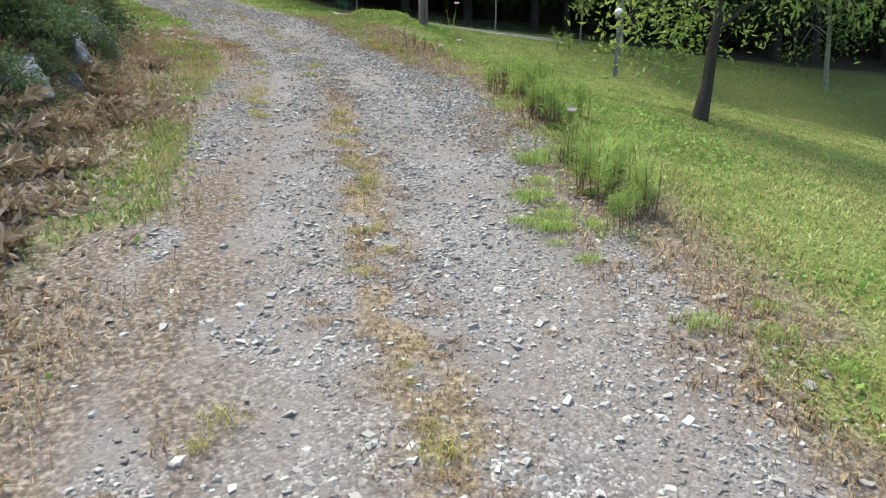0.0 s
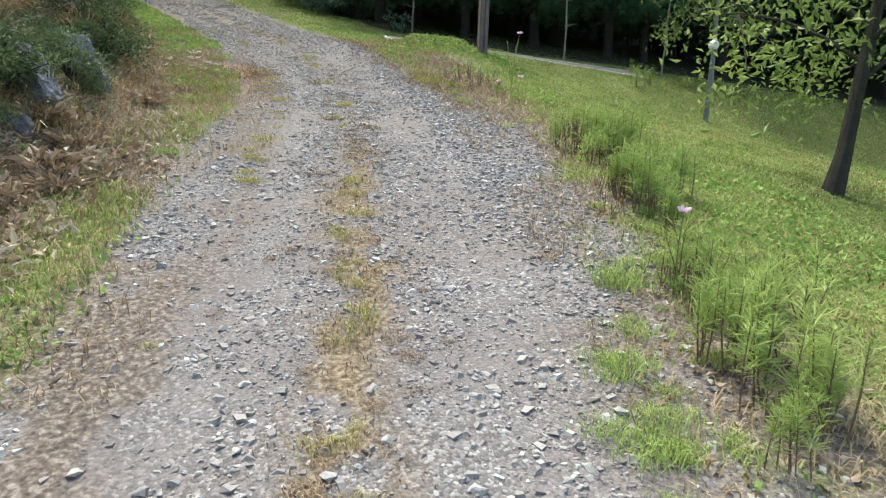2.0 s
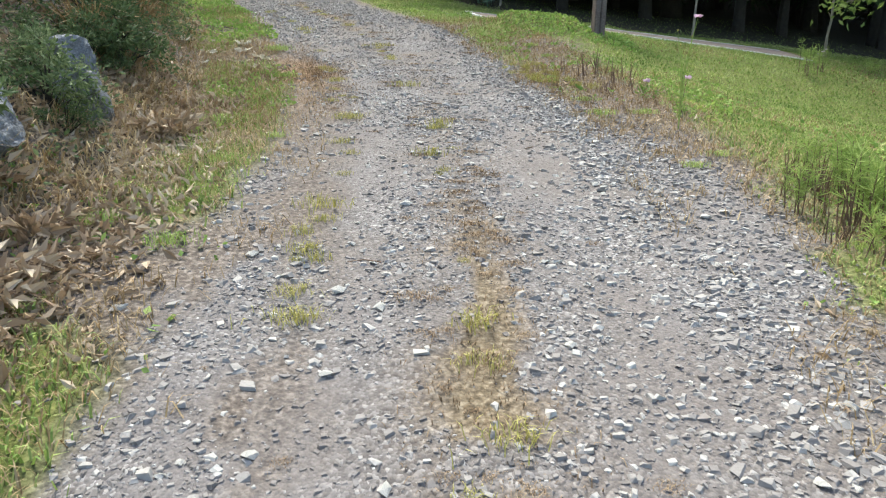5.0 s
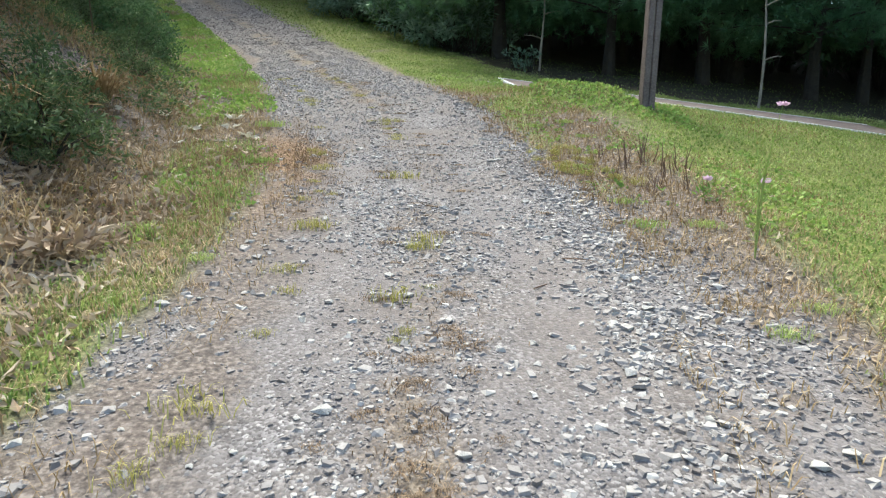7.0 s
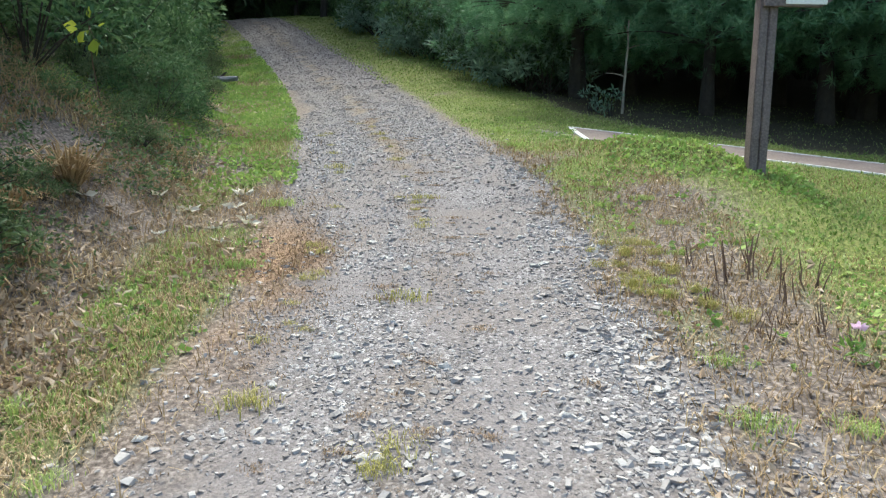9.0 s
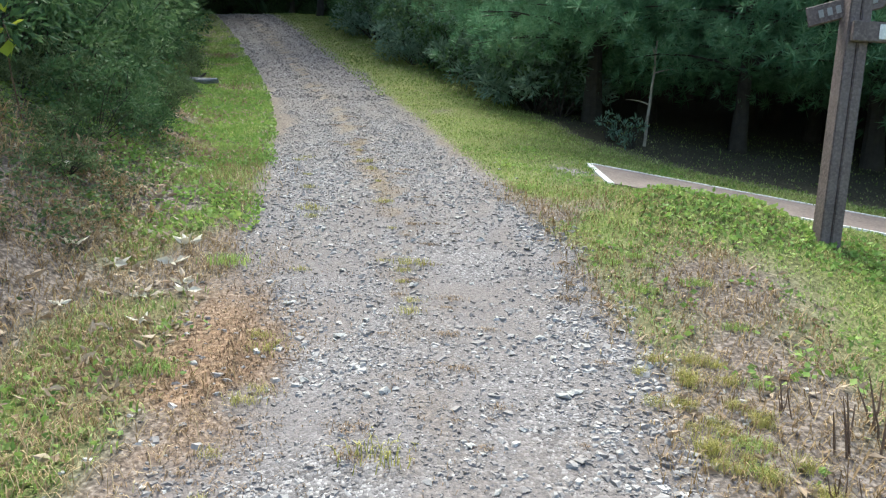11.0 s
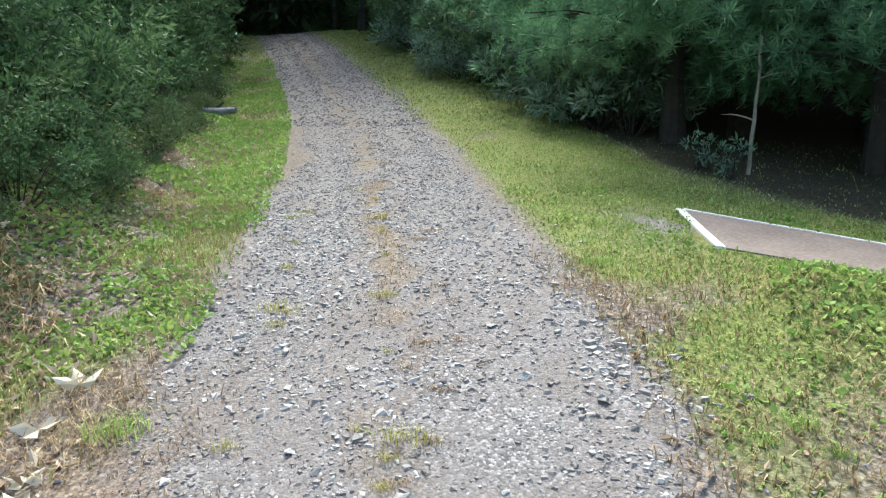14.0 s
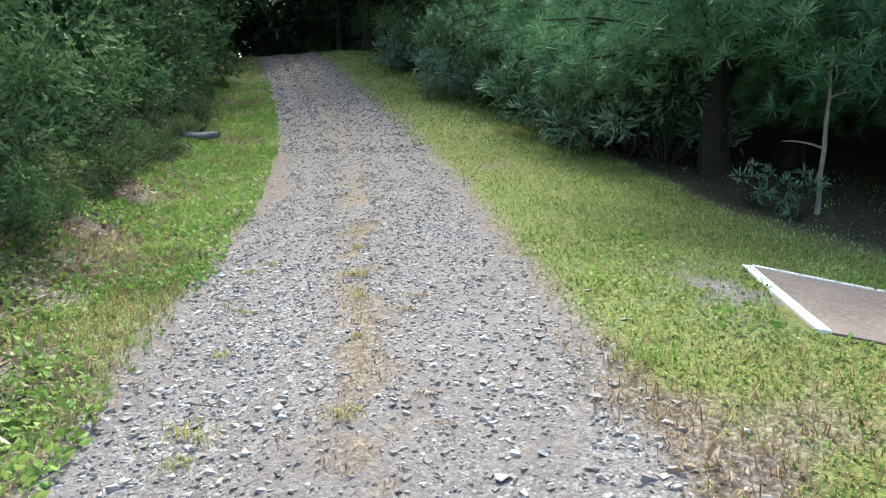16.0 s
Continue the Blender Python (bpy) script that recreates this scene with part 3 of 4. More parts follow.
spot = scatter(9000, 0.7, 2.6, 5.5, 11, lambda x, y, u: np.clip(0.9 * np.exp(-((y - 10.1 + 0.3 * (x - 1)) / 0.45) ** 2) + 0.35 * step(fbm(x * 2.6, y * 2.6, 87), 0.55, 0.68), 0, 1) * ~on_path(x, y, 0.05) * step(u, 1.5, 1.8), along=False)
leaves(geo, spot + [0, 0, 0.025], rng.normal(size=(len(spot), 3)) * [1, 1, 0.3] + [0, 0, 0.4], rng.uniform(0.025, 0.06, len(spot)), 0.7)
stuff("clover_and_weeds", geo, FRESH, "low broad-leaved green weeds among the grass", "weeds")

geo = Geo()
spot = scatter(120000, -1.6, 0.6, -4, 13, lambda x, y, u: 0.9 * cover(x, y)[2] * (u > -1.05))
blades(geo, spot, rng.uniform(0.012, 0.035, len(spot)), 1.3, rng.uniform(0.003, 0.006, len(spot)))
spot = scatter(90000, -2.6, -0.6, 4.5, 10.5, lambda x, y, u: 0.4 * cover(x, y)[2])
blades(geo, spot, rng.uniform(0.012, 0.03, len(spot)), 2.2, 0.005)
stuff("rusty_needles", geo, RUST, "rust-brown dry needles and dead grass on the track", "dry grass")

geo = Geo()
spot = scatter(100000, -3.2, -0.9, -4, 12, lambda x, y, u: (0.14 + 0.25 * (u < -1.35)) * (1 - cover(x, y)[0]) * step(fbm(x * 1.4, y * 1.4, 91), 0.35, 0.6))
blades(geo, spot, rng.uniform(0.03, 0.12, len(spot)), 1.3, rng.uniform(0.003, 0.007, len(spot)))
spot = scatter(70000, 1.1, 2.6, -4, 11, lambda x, y, u: 0.4 * (1 - cover(x, y)[0]) * (1 - 0.6 * cover(x, y)[1]))
blades(geo, spot, rng.uniform(0.03, 0.1, len(spot)), 1.3, rng.uniform(0.003, 0.007, len(spot)))
spot = scatter(110000, 2.3, 12, -4, 10.5, lambda x, y, u: 0.75 * near_walk(x, y) * step(fbm(x * 0.8, y * 0.8, 93), 0.35, 0.62) * ~on_path(x, y, 0.3))
blades(geo, spot, rng.uniform(0.018, 0.045, len(spot)), 1.3, rng.uniform(0.005, 0.01, len(spot)))
stuff("dry_grass", geo, STRAW, "thin dry straw-coloured grass on the verges", "dry grass")

geo = Geo()
spot = scatter(30000, -3.6, -1.5, -3.5, 6, lambda x, y, u: (0.2 + 0.6 * step(fbm(x * 2.2, y * 2.2, 97), 0.45, 0.6)) * step(-u, 1.5, 2.0))
leaves(geo, spot + [0, 0, 0.02], rng.normal(size=(len(spot), 3)) * [1, 1, 0.4] + [0, 0, 0.3], rng.uniform(0.03, 0.1, len(spot)), 0.42, 0.8)
spot = scatter(30000, -4.6, -1.4, -3, 16, lambda x, y, u: (0.25 + 0.5 * np.exp(-((u + 2.3) / 0.7) ** 2)) * step(fbm(x, y, 95), 0.4, 0.6))
leaves(geo, spot + [0, 0, 0.015], rng.normal(size=(len(spot), 3)) * [1, 1, 0.3] + [0, 0, 0.15], rng.uniform(0.03, 0.1, len(spot)), 0.5, 0.8)
spot = scatter(5000, 1.2, 2.9, -3, 10, lambda x, y, u: 0.6 * np.clip(1 - cover(x, y)[0] - cover(x, y)[1], 0, 1))
leaves(geo, spot + [0, 0, 0.01], rng.normal(size=(len(spot), 3)) * [1, 1, 0.3] + [0, 0, 0.15], rng.uniform(0.03, 0.07, len(spot)), 0.5, 0.8)
spot = scatter(26000, -4.6, -1.6, 9, 22, lambda x, y, u: 0.7 * step(fbm(x * 1.7, y * 1.7, 99), 0.42, 0.58))
leaves(geo, spot + [0, 0, 0.015], rng.normal(size=(len(spot), 3)) * [1, 1, 0.3] + [0, 0, 0.15], rng.uniform(0.03, 0.08, len(spot)), 0.5, 0.8)
stuff("leaf_litter", geo, DEAD, "dry brown fallen leaves scattered on bare soil", "leaf litter")

geo = Geo()
spot = scatter(90000, -5.6, -2.2, -3, 12, lambda x, y, u: 0.75 * step(fbm(x * 1.6, y * 1.6, 101), 0.42, 0.58) * step(-u, 2.2, 2.7))
leaves(geo, spot + np.stack([0 * spot[:, 0], 0 * spot[:, 0], rng.uniform(0.01, 0.16, len(spot))], -1), rng.normal(size=(len(spot), 3)) * [1, 1, 0.4] + [0.2, -0.2, 0.3], rng.uniform(0.025, 0.06, len(spot)), 0.5)
stuff("bank_undergrowth", geo, SHRUB, "low leafy undergrowth covering the earth bank", "undergrowth")

geo = Geo()
spot = scatter(60000, -5.6, -2.0, -3, 9.5, lambda x, y, u: 0.8 * step(fbm(x * 1.3 + 7, y * 1.3, 103), 0.46, 0.62) * step(-u, 2.0, 2.5))
blades(geo, spot, rng.uniform(0.06, 0.24, len(spot)), 1.5, rng.uniform(0.004, 0.011, len(spot)))
spot = scatter(26000, -3.2, -1.1, 3.5, 9.5, lambda x, y, u: 0.8 * step(-u, 1.2, 1.6) * step(fbm(x * 2 + 3, y * 2, 105), 0.35, 0.6))
blades(geo, spot, rng.uniform(0.03, 0.09, len(spot)), 1.4, rng.uniform(0.003, 0.007, len(spot)))
stuff("bank_straw", geo, STRAW, "matted dry straw hanging over the earth bank", "dry grass")


def tuft(n, tall, width, material_of, name, label, group, lean=0.9):
    """One grass tuft."""
    ob = thing(name, label, "grass tuft", group)
    g = Geo()
    at = np.concatenate([rng.normal(0, 0.075, (n, 2)), np.zeros((n, 1))], 1)
    blades(g, at, rng.uniform(0.5, 1.0, n) * tall, lean, width)
    part("grass", g, material_of, ob, kind="stuff")
    return ob


def spread(makers, places, up=0.0, scale=(0.8, 1.25)):
    """Place the things of a list of prototypes in turn at places (x, y)."""
    for k, (x, y) in enumerate(places):
        s = rng.uniform(*scale)
        m = Matrix.LocRotScale(on_ground(x, y, up), Euler((0, 0, rng.uniform(0, 6.28))), (s, s, s))
        if k < len(makers):
            makers[k].matrix_basis = m
        else:
            copy_thing(makers[k % len(makers)], m)


yel = [tuft(70, 0.11, 0.006, YELLOW, "grass_tuft", "yellow-green grass tuft growing in the gravel", "tufts in the track") for _ in range(3)]
mids = [(c + rng.normal(0, 0.06), y) for y, c in [(q, float(centre(q)) + rng.choice([-0.78, -0.02, 0.02], p=[0.45, 0.3, 0.25])) for q in rng.uniform(-3, 13, 85)]]
spread(yel, mids, 0.0, (0.35, 1.0))
grn = [tuft(150, 0.09, 0.005, FEATHER, "grass_tuft", "fresh green grass tuft at the edge of the track", "tufts on the verge") for _ in range(3)]
spread(grn, [(1.5 + rng.normal(0, 0.16), -0.35 + rng.normal(0, 0.4)) for _ in range(22)] + [(float(centre(q)) + rng.uniform(1.35, 2.1), q) for q in rng.uniform(-3, 11, 34)] + [(float(centre(q)) - rng.uniform(1.3, 2.1), q) for q in rng.uniform(0, 12, 22)], 0.0, (0.5, 1.2))
rusty = [tuft(110, 0.045, 0.005, RUST, "dead_grass_tuft", "low rust-brown dead grass tuft in the gravel", "dead tufts in the track", 1.7) for _ in range(3)]
spread(rusty, [(float(centre(q)) + rng.normal(0.03, 0.17), q) for q in rng.uniform(-4, 4.5, 120)] + [(float(centre(q)) + rng.normal(0.15, 0.2), q) for q in rng.uniform(4.5, 15, 45)] + [(float(centre(q)) + rng.uniform(-1.3, 1.2), q) for q in rng.uniform(-4, 9, 60)], 0.0, (0.4, 1.1))
gold = [tuft(120, 0.2, 0.005, YELLOW, "grass_tuft", "golden-green tall grass tuft on the shoulder", "golden tufts") for _ in range(2)]
spread(gold, [(0.9 + rng.normal(0, 0.16) + 0.3 * (7.6 - q), q) for q in rng.uniform(6.6, 8.1, 32)], 0.0, (0.45, 0.85))


# ---- tall flowering weeds with dead stalks along the shoulder ----
def weed(tall, green, flower, label):
    ob = thing("tall_weed", label, "weed", "tall weeds on the shoulder")
    leafy = Geo()
    for _ in range(6):
        b = np.array([*rng.normal(0, 0.08, 2), -0.02])
        h = tall * rng.uniform(0.55, 1.0)
        tip = b + [*(rng.normal(0, 0.05, 2)), h]
        mid = (b + tip) / 2 + [*rng.normal(0, 0.01, 2), 0]
        stalk = part("stalk", tube(Geo(), [b, mid, tip], [0.006, 0.005, 0.002], 5), STALK, ob)
        if green:
            n = 46
            t = rng.uniform(0.42, 1.0, n)[:, None]
            at = b * (1 - t) + tip * t
            leaves(leafy, at, rng.normal(size=(n, 3)) * [1, 1, 0.5] + [0, 0, 0.8], rng.uniform(0.06, 0.15, n), 0.07)
        if flower and rng.random() < 0.3:
            a = np.arange(8) / 8 * 6.283
            part("flower", leaves(Geo(), np.repeat([tip], 8, 0), np.stack([np.cos(a), np.sin(a), 0 * a + 0.25], -1), 0.04, 0.7), PINK, stalk, "pale pink flower head")
    if green:
        part("foliage", leafy, FEATHER, ob, "feathery light green foliage", kind="stuff")
    return ob


gw = [weed(rng.uniform(0.5, 0.62), True, False, "tall feathery green weed with brown stalks") for k in range(4)]
spread(gw, [(float(np.interp(q, [-1, 0.4, 2.2, 4.2], [1.95, 2.15, 2.4, 2.4]) + rng.normal(0, 0.13)), q) for q in rng.uniform(-0.9, 4.1, 52)], 0.0, (0.6, 1.0))
dw = [weed(rng.uniform(0.28, 0.36), False, False, "dead brown weed stalks standing on bare soil") for k in range(3)]
spread(dw, [(float(np.interp(q, [-1, 0.4, 2.2, 4.2], [1.85, 2.0, 2.2, 2.25]) + rng.normal(0, 0.1)), q) for q in rng.uniform(-0.6, 4.0, 34)] + [(1.53, 6.42), (1.78, 6.9), (1.5, 7.2), (1.62, 6.6), (1.85, 6.5), (1.7, 7.3), (1.35, 6.85), (1.3, 7.4), (1.9, 7.1)], 0.0, (0.6, 1.05))
fl = [weed(0.62, True, True, "flowering green weed clump at the lawn edge") for k in range(2)]
spread(fl, [(4.9, 9.0), (5.2, 9.3), (6.0, 9.4)], 0.0, (0.6, 0.8))


def cosmos_flower(x, y, h):
    ob = thing("cosmos_flower", "single pale pink cosmos flower on a thin stem", "flower", m=pose(*on_ground(x, y)))
    part("stem", tube(Geo(), [(0, 0, -0.02), (0.01, 0, h * 0.6), (0.03, 0.01, h)], [0.003, 0.0025, 0.002], 5), STALK, ob)
    a = np.arange(8) / 8 * 6.283
    part("flower_head", leaves(Geo(), np.repeat([[0.03, 0.01, h]], 8, 0), np.stack([np.cos(a), np.sin(a) - 0.6, 0 * a + 0.5], -1), 0.045, 0.8), PINK, ob)
    g = Geo()
    leaves(g, rng.normal(0, 0.03, (30, 3)) + [0, 0, 0.05], rng.normal(size=(30, 3)) + [0, 0, 0.4], 0.08, 0.25)
    part("foliage", g, FRESH, ob, kind="stuff")


cosmos_flower(1.88, 6.25, 0.16)
cosmos_flower(1.95, 0.5, 0.45)
cosmos_flower(2.05, 5.6, 0.3)


def tall_cosmos(x, y, h):
    ob = thing("tall_cosmos", "tall thin cosmos plant with pale pink flowers", "flower", m=pose(*on_ground(x, y)))
    for k, (dx, dy, f) in enumerate(((0.08, 0.0, 1.0), (-0.06, 0.03, 0.88), (0.03, -0.05, 0.82), (-0.02, 0.06, 0.75))):
        tip = (dx, dy, h * f)
        stem = part("stem", tube(Geo(), [(0, 0, -0.03), (dx * 0.2, dy * 0.2, h * 0.55), (dx * 0.7, dy * 0.7, h * f * 0.85), tip], [0.005, 0.004, 0.003, 0.0015], 5), FEATHER, ob)
        if k == 0:
            a = np.arange(8) / 8 * 6.283
            part("flower_head", leaves(Geo(), np.repeat([tip], 8, 0), np.stack([np.cos(a), np.sin(a) - 0.4, 0 * a + 0.4], -1), 0.04, 0.8), PINK, stem, "pale pink petals")
        else:
            part("bud", tube(Geo(), [tip, (dx, dy, h * f + 0.008), (dx, dy, h * f + 0.016)], [0.003, 0.008, 0.003], 6), YELLOW, stem)
    g = Geo()
    z = rng.uniform(0.1, 0.7, 60) * h
    at = np.stack([rng.normal(0, 0.02, 60), rng.normal(0, 0.02, 60), z], -1)
    leaves(g, at, rng.normal(size=(60, 3)) * [1, 1, 0.5] + [0, 0, 0.4], rng.uniform(0.04, 0.09, 60), 0.07)
    part("foliage", g, FEATHER, ob, kind="stuff")


tall_cosmos(1.87, 5.1, 0.88)

# ---- rocks in the bank ----
def rock(x, y, size, turn, k, label):
    bm = bmesh.new()
    bmesh.ops.create_icosphere(bm, subdivisions=5, radius=0.5)
    for v in bm.verts:
        p = v.co.copy()
        v.co += 0.3 * noise.noise_vector(p * 1.3 + Vector((k * 5.3, 0, 0)))
        cut = 0.42 + 0.06 * math.sin(k)
        for n in (Vector((0.8, -0.5, 0.3)), Vector((-0.3, -0.9, 0.2)), Vector((0.1, 0.2, 1.0)), Vector((0.9, 0.4, -0.1))):
            n.normalize()
            over = v.co.dot(n) - cut * 0.75
            if over > 0:
                v.co -= n * over * 0.9
        v.co += 0.05 * noise.noise_vector(p * 6) + 0.02 * noise.noise_vector(p * 17)
    me = bpy.data.meshes.new("rock")
    bm.to_mesh(me)
    bm.free()
    me.materials.append(ROCK)
    ob = tagged(new("rock", me), label, "rock", "rocks in the bank")
    ob.matrix_basis = Matrix.LocRotScale(on_ground(x, y, size[2] * 0.2), Euler([radians(a) for a in turn]), size)


rock(-2.85, 3.55, (0.48, 0.65, 0.62), (8, -18, 20), 1, "blue-grey slab rock jutting from the bank")
rock(-2.72, 4.5, (0.45, 0.5, 0.5), (5, -8, 40), 2, "blue-grey upright rock beside dry leaves")
rock(-3.0, 4.95, (0.4, 0.45, 0.5), (0, 5, 70), 3, "dark grey boulder at the foot of the bank")
rock(-2.62, 1.85, (0.55, 0.7, 0.55), (10, -20, 10), 4, "blue-grey sloping rock among dry leaves")
rock(-2.5, 2.75, (0.25, 0.3, 0.22), (0, 0, 30), 5, "small blue-grey rock in leaf litter")
rock(-2.8, -0.2, (0.6, 0.7, 0.6), (0, -10, 30), 6, "grey rock half hidden under dead fronds")


# ---- dry leaf clumps ----
def dry_clump(n, size, label):
    ob = thing("dry_leaf_clump", label, "dead leaves", "dry leaf clumps")
    g = Geo()
    a = rng.uniform(0, 6.283, n)
    w = np.stack([np.cos(a), np.sin(a), rng.uniform(-0.1, 1.1, n)], -1)
    at = np.stack([np.cos(a), np.sin(a), rng.uniform(0.1, 1.0, n)], -1) * rng.uniform(0, 1, (n, 1)) * [size, size, size * 0.7]
    leaves(g, at, w, rng.uniform(0.06, 0.15, n), 0.4, 1.0)
    part("foliage", g, DEAD, ob, kind="stuff")
    s = Geo()
    for q in range(6):
        b = a[q]
        tube(s, [(0, 0, 0), (np.cos(b) * size * 0.6, np.sin(b) * size * 0.6, size * 0.5), (np.cos(b) * size * 1.2, np.sin(b) * size * 1.2, size * 0.3)], [0.008, 0.006, 0.003], 5)
    part("branchwork", s, STALK, ob, kind="stuff")
    return ob


clumps = [dry_clump(130, 0.24, "clump of pale curled dead leaves on the verge"), dry_clump(110, 0.2, "heap of tan dried leaves beside the rock")]
spread(clumps, [(-2.0, 0.6), (-2.2, 1.5), (-1.9, -0.7), (-2.3, -1.5), (-2.6, -0.5), (-2.15, 2.9), (-2.5, 3.1), (-1.85, 1.95), (-2.25, 4.82), (-2.1, 2.3), (-2.0, -0.2), (-2.25, 0.2), (-2.2, -0.9), (-2.35, 0.9), (-1.95, -1.3), (-2.5, 1.3), (-4.4, 9.3), (-2.6, 0.5)], 0.02, (0.75, 1.15))


heaps = [dry_clump(150, 0.26, "large heap of tan curled leaves beside the rock")]
spread(heaps, [(-2.18, 4.72), (-2.0, 2.42), (-1.95, 2.2), (-1.75, 0.75)], 0.02, (0.65, 0.95))


def fronds(n, size, label):
    ob = thing("dead_fern", label, "dead fern", "dead fronds on the bank")
    g = Geo()
    a = rng.uniform(0, 6.283, n)
    b = np.stack([0.05 * np.cos(a), 0.05 * np.sin(a), 0 * a + 0.02], -1)
    blades(g, b, rng.uniform(0.5, 1, n) * size, 1.5, 0.012)
    leaves(g, b + rng.normal(0, size * 0.3, (n, 3)) * [1, 1, 0.3] + [0, 0, size * 0.3], rng.normal(size=(n, 3)) * [1, 1, 0.4], 0.1, 0.15)
    part("foliage", g, STRAW, ob, kind="stuff")
    return ob


fr = [fronds(140, 0.5, "tangle of dry tan grass on the bank") for _ in range(2)]
spread(fr, [(-3.0, -0.6), (-3.1, 0.4), (-2.9, 1.2), (-3.3, 2.4), (-3.4, 3.4), (-3.5, 4.3), (-3.3, 5.8), (-3.4, 6.6), (-3.7, 5.1), (-2.6, -1.4), (-3.6, 1.6), (-4.2, 3.0), (-4.4, 4.4), (-3.6, 7.4), (-4.6, 6.0)], 0.0, (0.7, 1.3))


# ---- shrubs and bushes ----
def shrub(name, label, group, mat, radius, tall, count, leaf, category="shrub", width=0.42, lumps=14):
    """A shrub of many leafy lumps on thin stems."""
    ob = thing(name, label, category, group)
    s, g = Geo(), Geo()
    for _ in range(lumps):
        a, r = rng.uniform(0, 6.283), radius * math.sqrt(rng.random())
        c = np.array([math.cos(a) * r, math.sin(a) * r, tall * rng.uniform(0.25, 1.0) * (1 - 0.45 * (r / radius) ** 2)])
        tube(s, [(c[0] * 0.1, c[1] * 0.1, -0.05), (c[0] * 0.5, c[1] * 0.5, c[2] * 0.55), c], [0.014, 0.009, 0.004], 5)
        k = count // lumps
        d = unit(rng.normal(size=(k, 3)))
        lump = radius * rng.uniform(0.22, 0.42)
        at = c + d * lump * rng.uniform(0.3, 1.1, (k, 1)) * [1, 1, 0.75]
        leaves(g, at, d + rng.normal(0, 0.5, (k, 3)) + [0, 0, 0.1], rng.uniform(0.6, 1.2, k) * leaf, width, 0.6)
    part("branchwork", s, BARK, ob, kind="stuff")
    part("foliage", g, mat, ob, kind="stuff")
    return ob


low = [shrub("shrub", "grey-green evergreen shrub overhanging the bank", "shrubs on the bank", SHRUB, 0.5, 0.6, 1500, 0.06) for _ in range(2)]
spread(low, [(-2.95, 3.85), (-3.25, 2.7), (-3.2, 0.7), (-3.4, 1.5), (-3.5, 7.0), (-3.2, 6.0), (-4.0, 5.4), (-3.4, -0.4), (-3.0, 1.05), (-3.9, 3.6), (-4.6, 2.2), (-2.8, 4.25), (-4.5, 6.8), (-4.1, 8.9), (-4.9, 7.6), (-2.9, 3.1), (-3.6, 0.1), (-2.9, 0.1), (-3.3, 5.0), (-3.3, 3.2), (-2.65, 2.35), (-2.6, 1.2), (-2.75, 0.4), (-2.7, -0.8), (-2.6, 4.1), (-2.9, 2.9), (-3.0, 4.5), (-3.05, 5.85), (-2.95, 5.55), (-3.25, 5.7), (-3.35, 6.2), (-3.6, 6.5), (-3.2, 5.4)] + [(float(centre(q)) - rng.uniform(3.0, 4.4), q) for q in rng.uniform(8.8, 22, 34)], 0.02, (0.5, 1.05))
big = [shrub("bush", "dense dark green bush beside the track", "bushes along the track", BUSH, 1.1, 1.9, 3000, 0.1, "bush", 0.45, 22) for _ in range(3)]
left_line = [(-4.9, 8.6), (-5.2, 9.6), (-5.6, 10.6), (-6.0, 11.6), (-6.5, 12.6), (-7.2, 13.8), (-8.0, 15.0), (-8.9, 16.2), (-10.0, 18.0), (-11.2, 20), (-12.6, 22), (-14, 24), (-15.6, 26.5), (-17, 29), (-22, 31.5),
             (-6.2, 8.8), (-6.8, 10.6), (-7.6, 12.4), (-9, 14.2), (-10.4, 16.4), (-12.5, 19), (-5.0, 7.2), (-5.6, 5.6), (-6, 3.8), (-6.2, 1.8), (-15, 22)]
spread(big, [(x - 0.5, y + 0.2) for x, y in left_line], -0.05, (0.75, 1.15))
spread([copy_thing(big[2], Matrix()), copy_thing(big[0], Matrix())], [(x - 0.35, y + 0.2) for x, y in [(-4.5, 9.9), (-4.8, 10.7), (-5.3, 11.8), (-5.7, 12.6), (-6.3, 13.5), (-7.0, 14.6), (-7.7, 15.5), (-8.7, 17.3), (-9.7, 18.9), (-10.8, 20.6), (-4.5, 8.4), (-4.3, 9.2), (-12, 22.6), (-13.4, 24.8), (-14.8, 27)]], -0.1, (0.36, 0.5))
spread([copy_thing(big[1], Matrix()), copy_thing(big[2], Matrix())], [(x - 3.2 + rng.normal(0, 0.3), y + 1.8) for x, y in left_line[3:15]] + [(x - 4.6, y + 2.8) for x, y in left_line[4:15:2]], -0.1, (1.2, 1.6))
right_line = [(-15.5, 33), (-17, 33.6), (-14, 33.4), (-16.2, 35.5), (-0.7, 17.2), (-1.6, 18.6), (-2.8, 20.0), (-4.0, 21.4), (-5.4, 23.2), (-7.0, 25.4), (-8.6, 27.6), (-10.4, 30), (-12.2, 32.5), (-1.2, 20.4), (-3.4, 23), (-6, 26.5), (-16.5, 34), (-14.2, 35), (-18.5, 34.5), (-11, 35.5)]
spread([copy_thing(big[0], Matrix()), copy_thing(big[1], Matrix())], right_line, -0.05, (0.8, 1.25))
sil = [shrub("bush", "arching grey-green bush at the edge of the woods", "arching bushes", SILVER, 0.9, 1.5, 1500, 0.16, "bush", 0.28, 16) for _ in range(2)]
spread(sil, [(-0.4, 16.3), (-1.9, 18.1), (-3.2, 19.9), (-4.5, 21.2), (-2.6, 19.4), (-0.9, 16.7), (-5.6, 22.8), (-6.9, 24.6), (-3.9, 20.6), (-8.4, 26.6), (-1.3, 17.3)], 0.0, (0.8, 1.2))


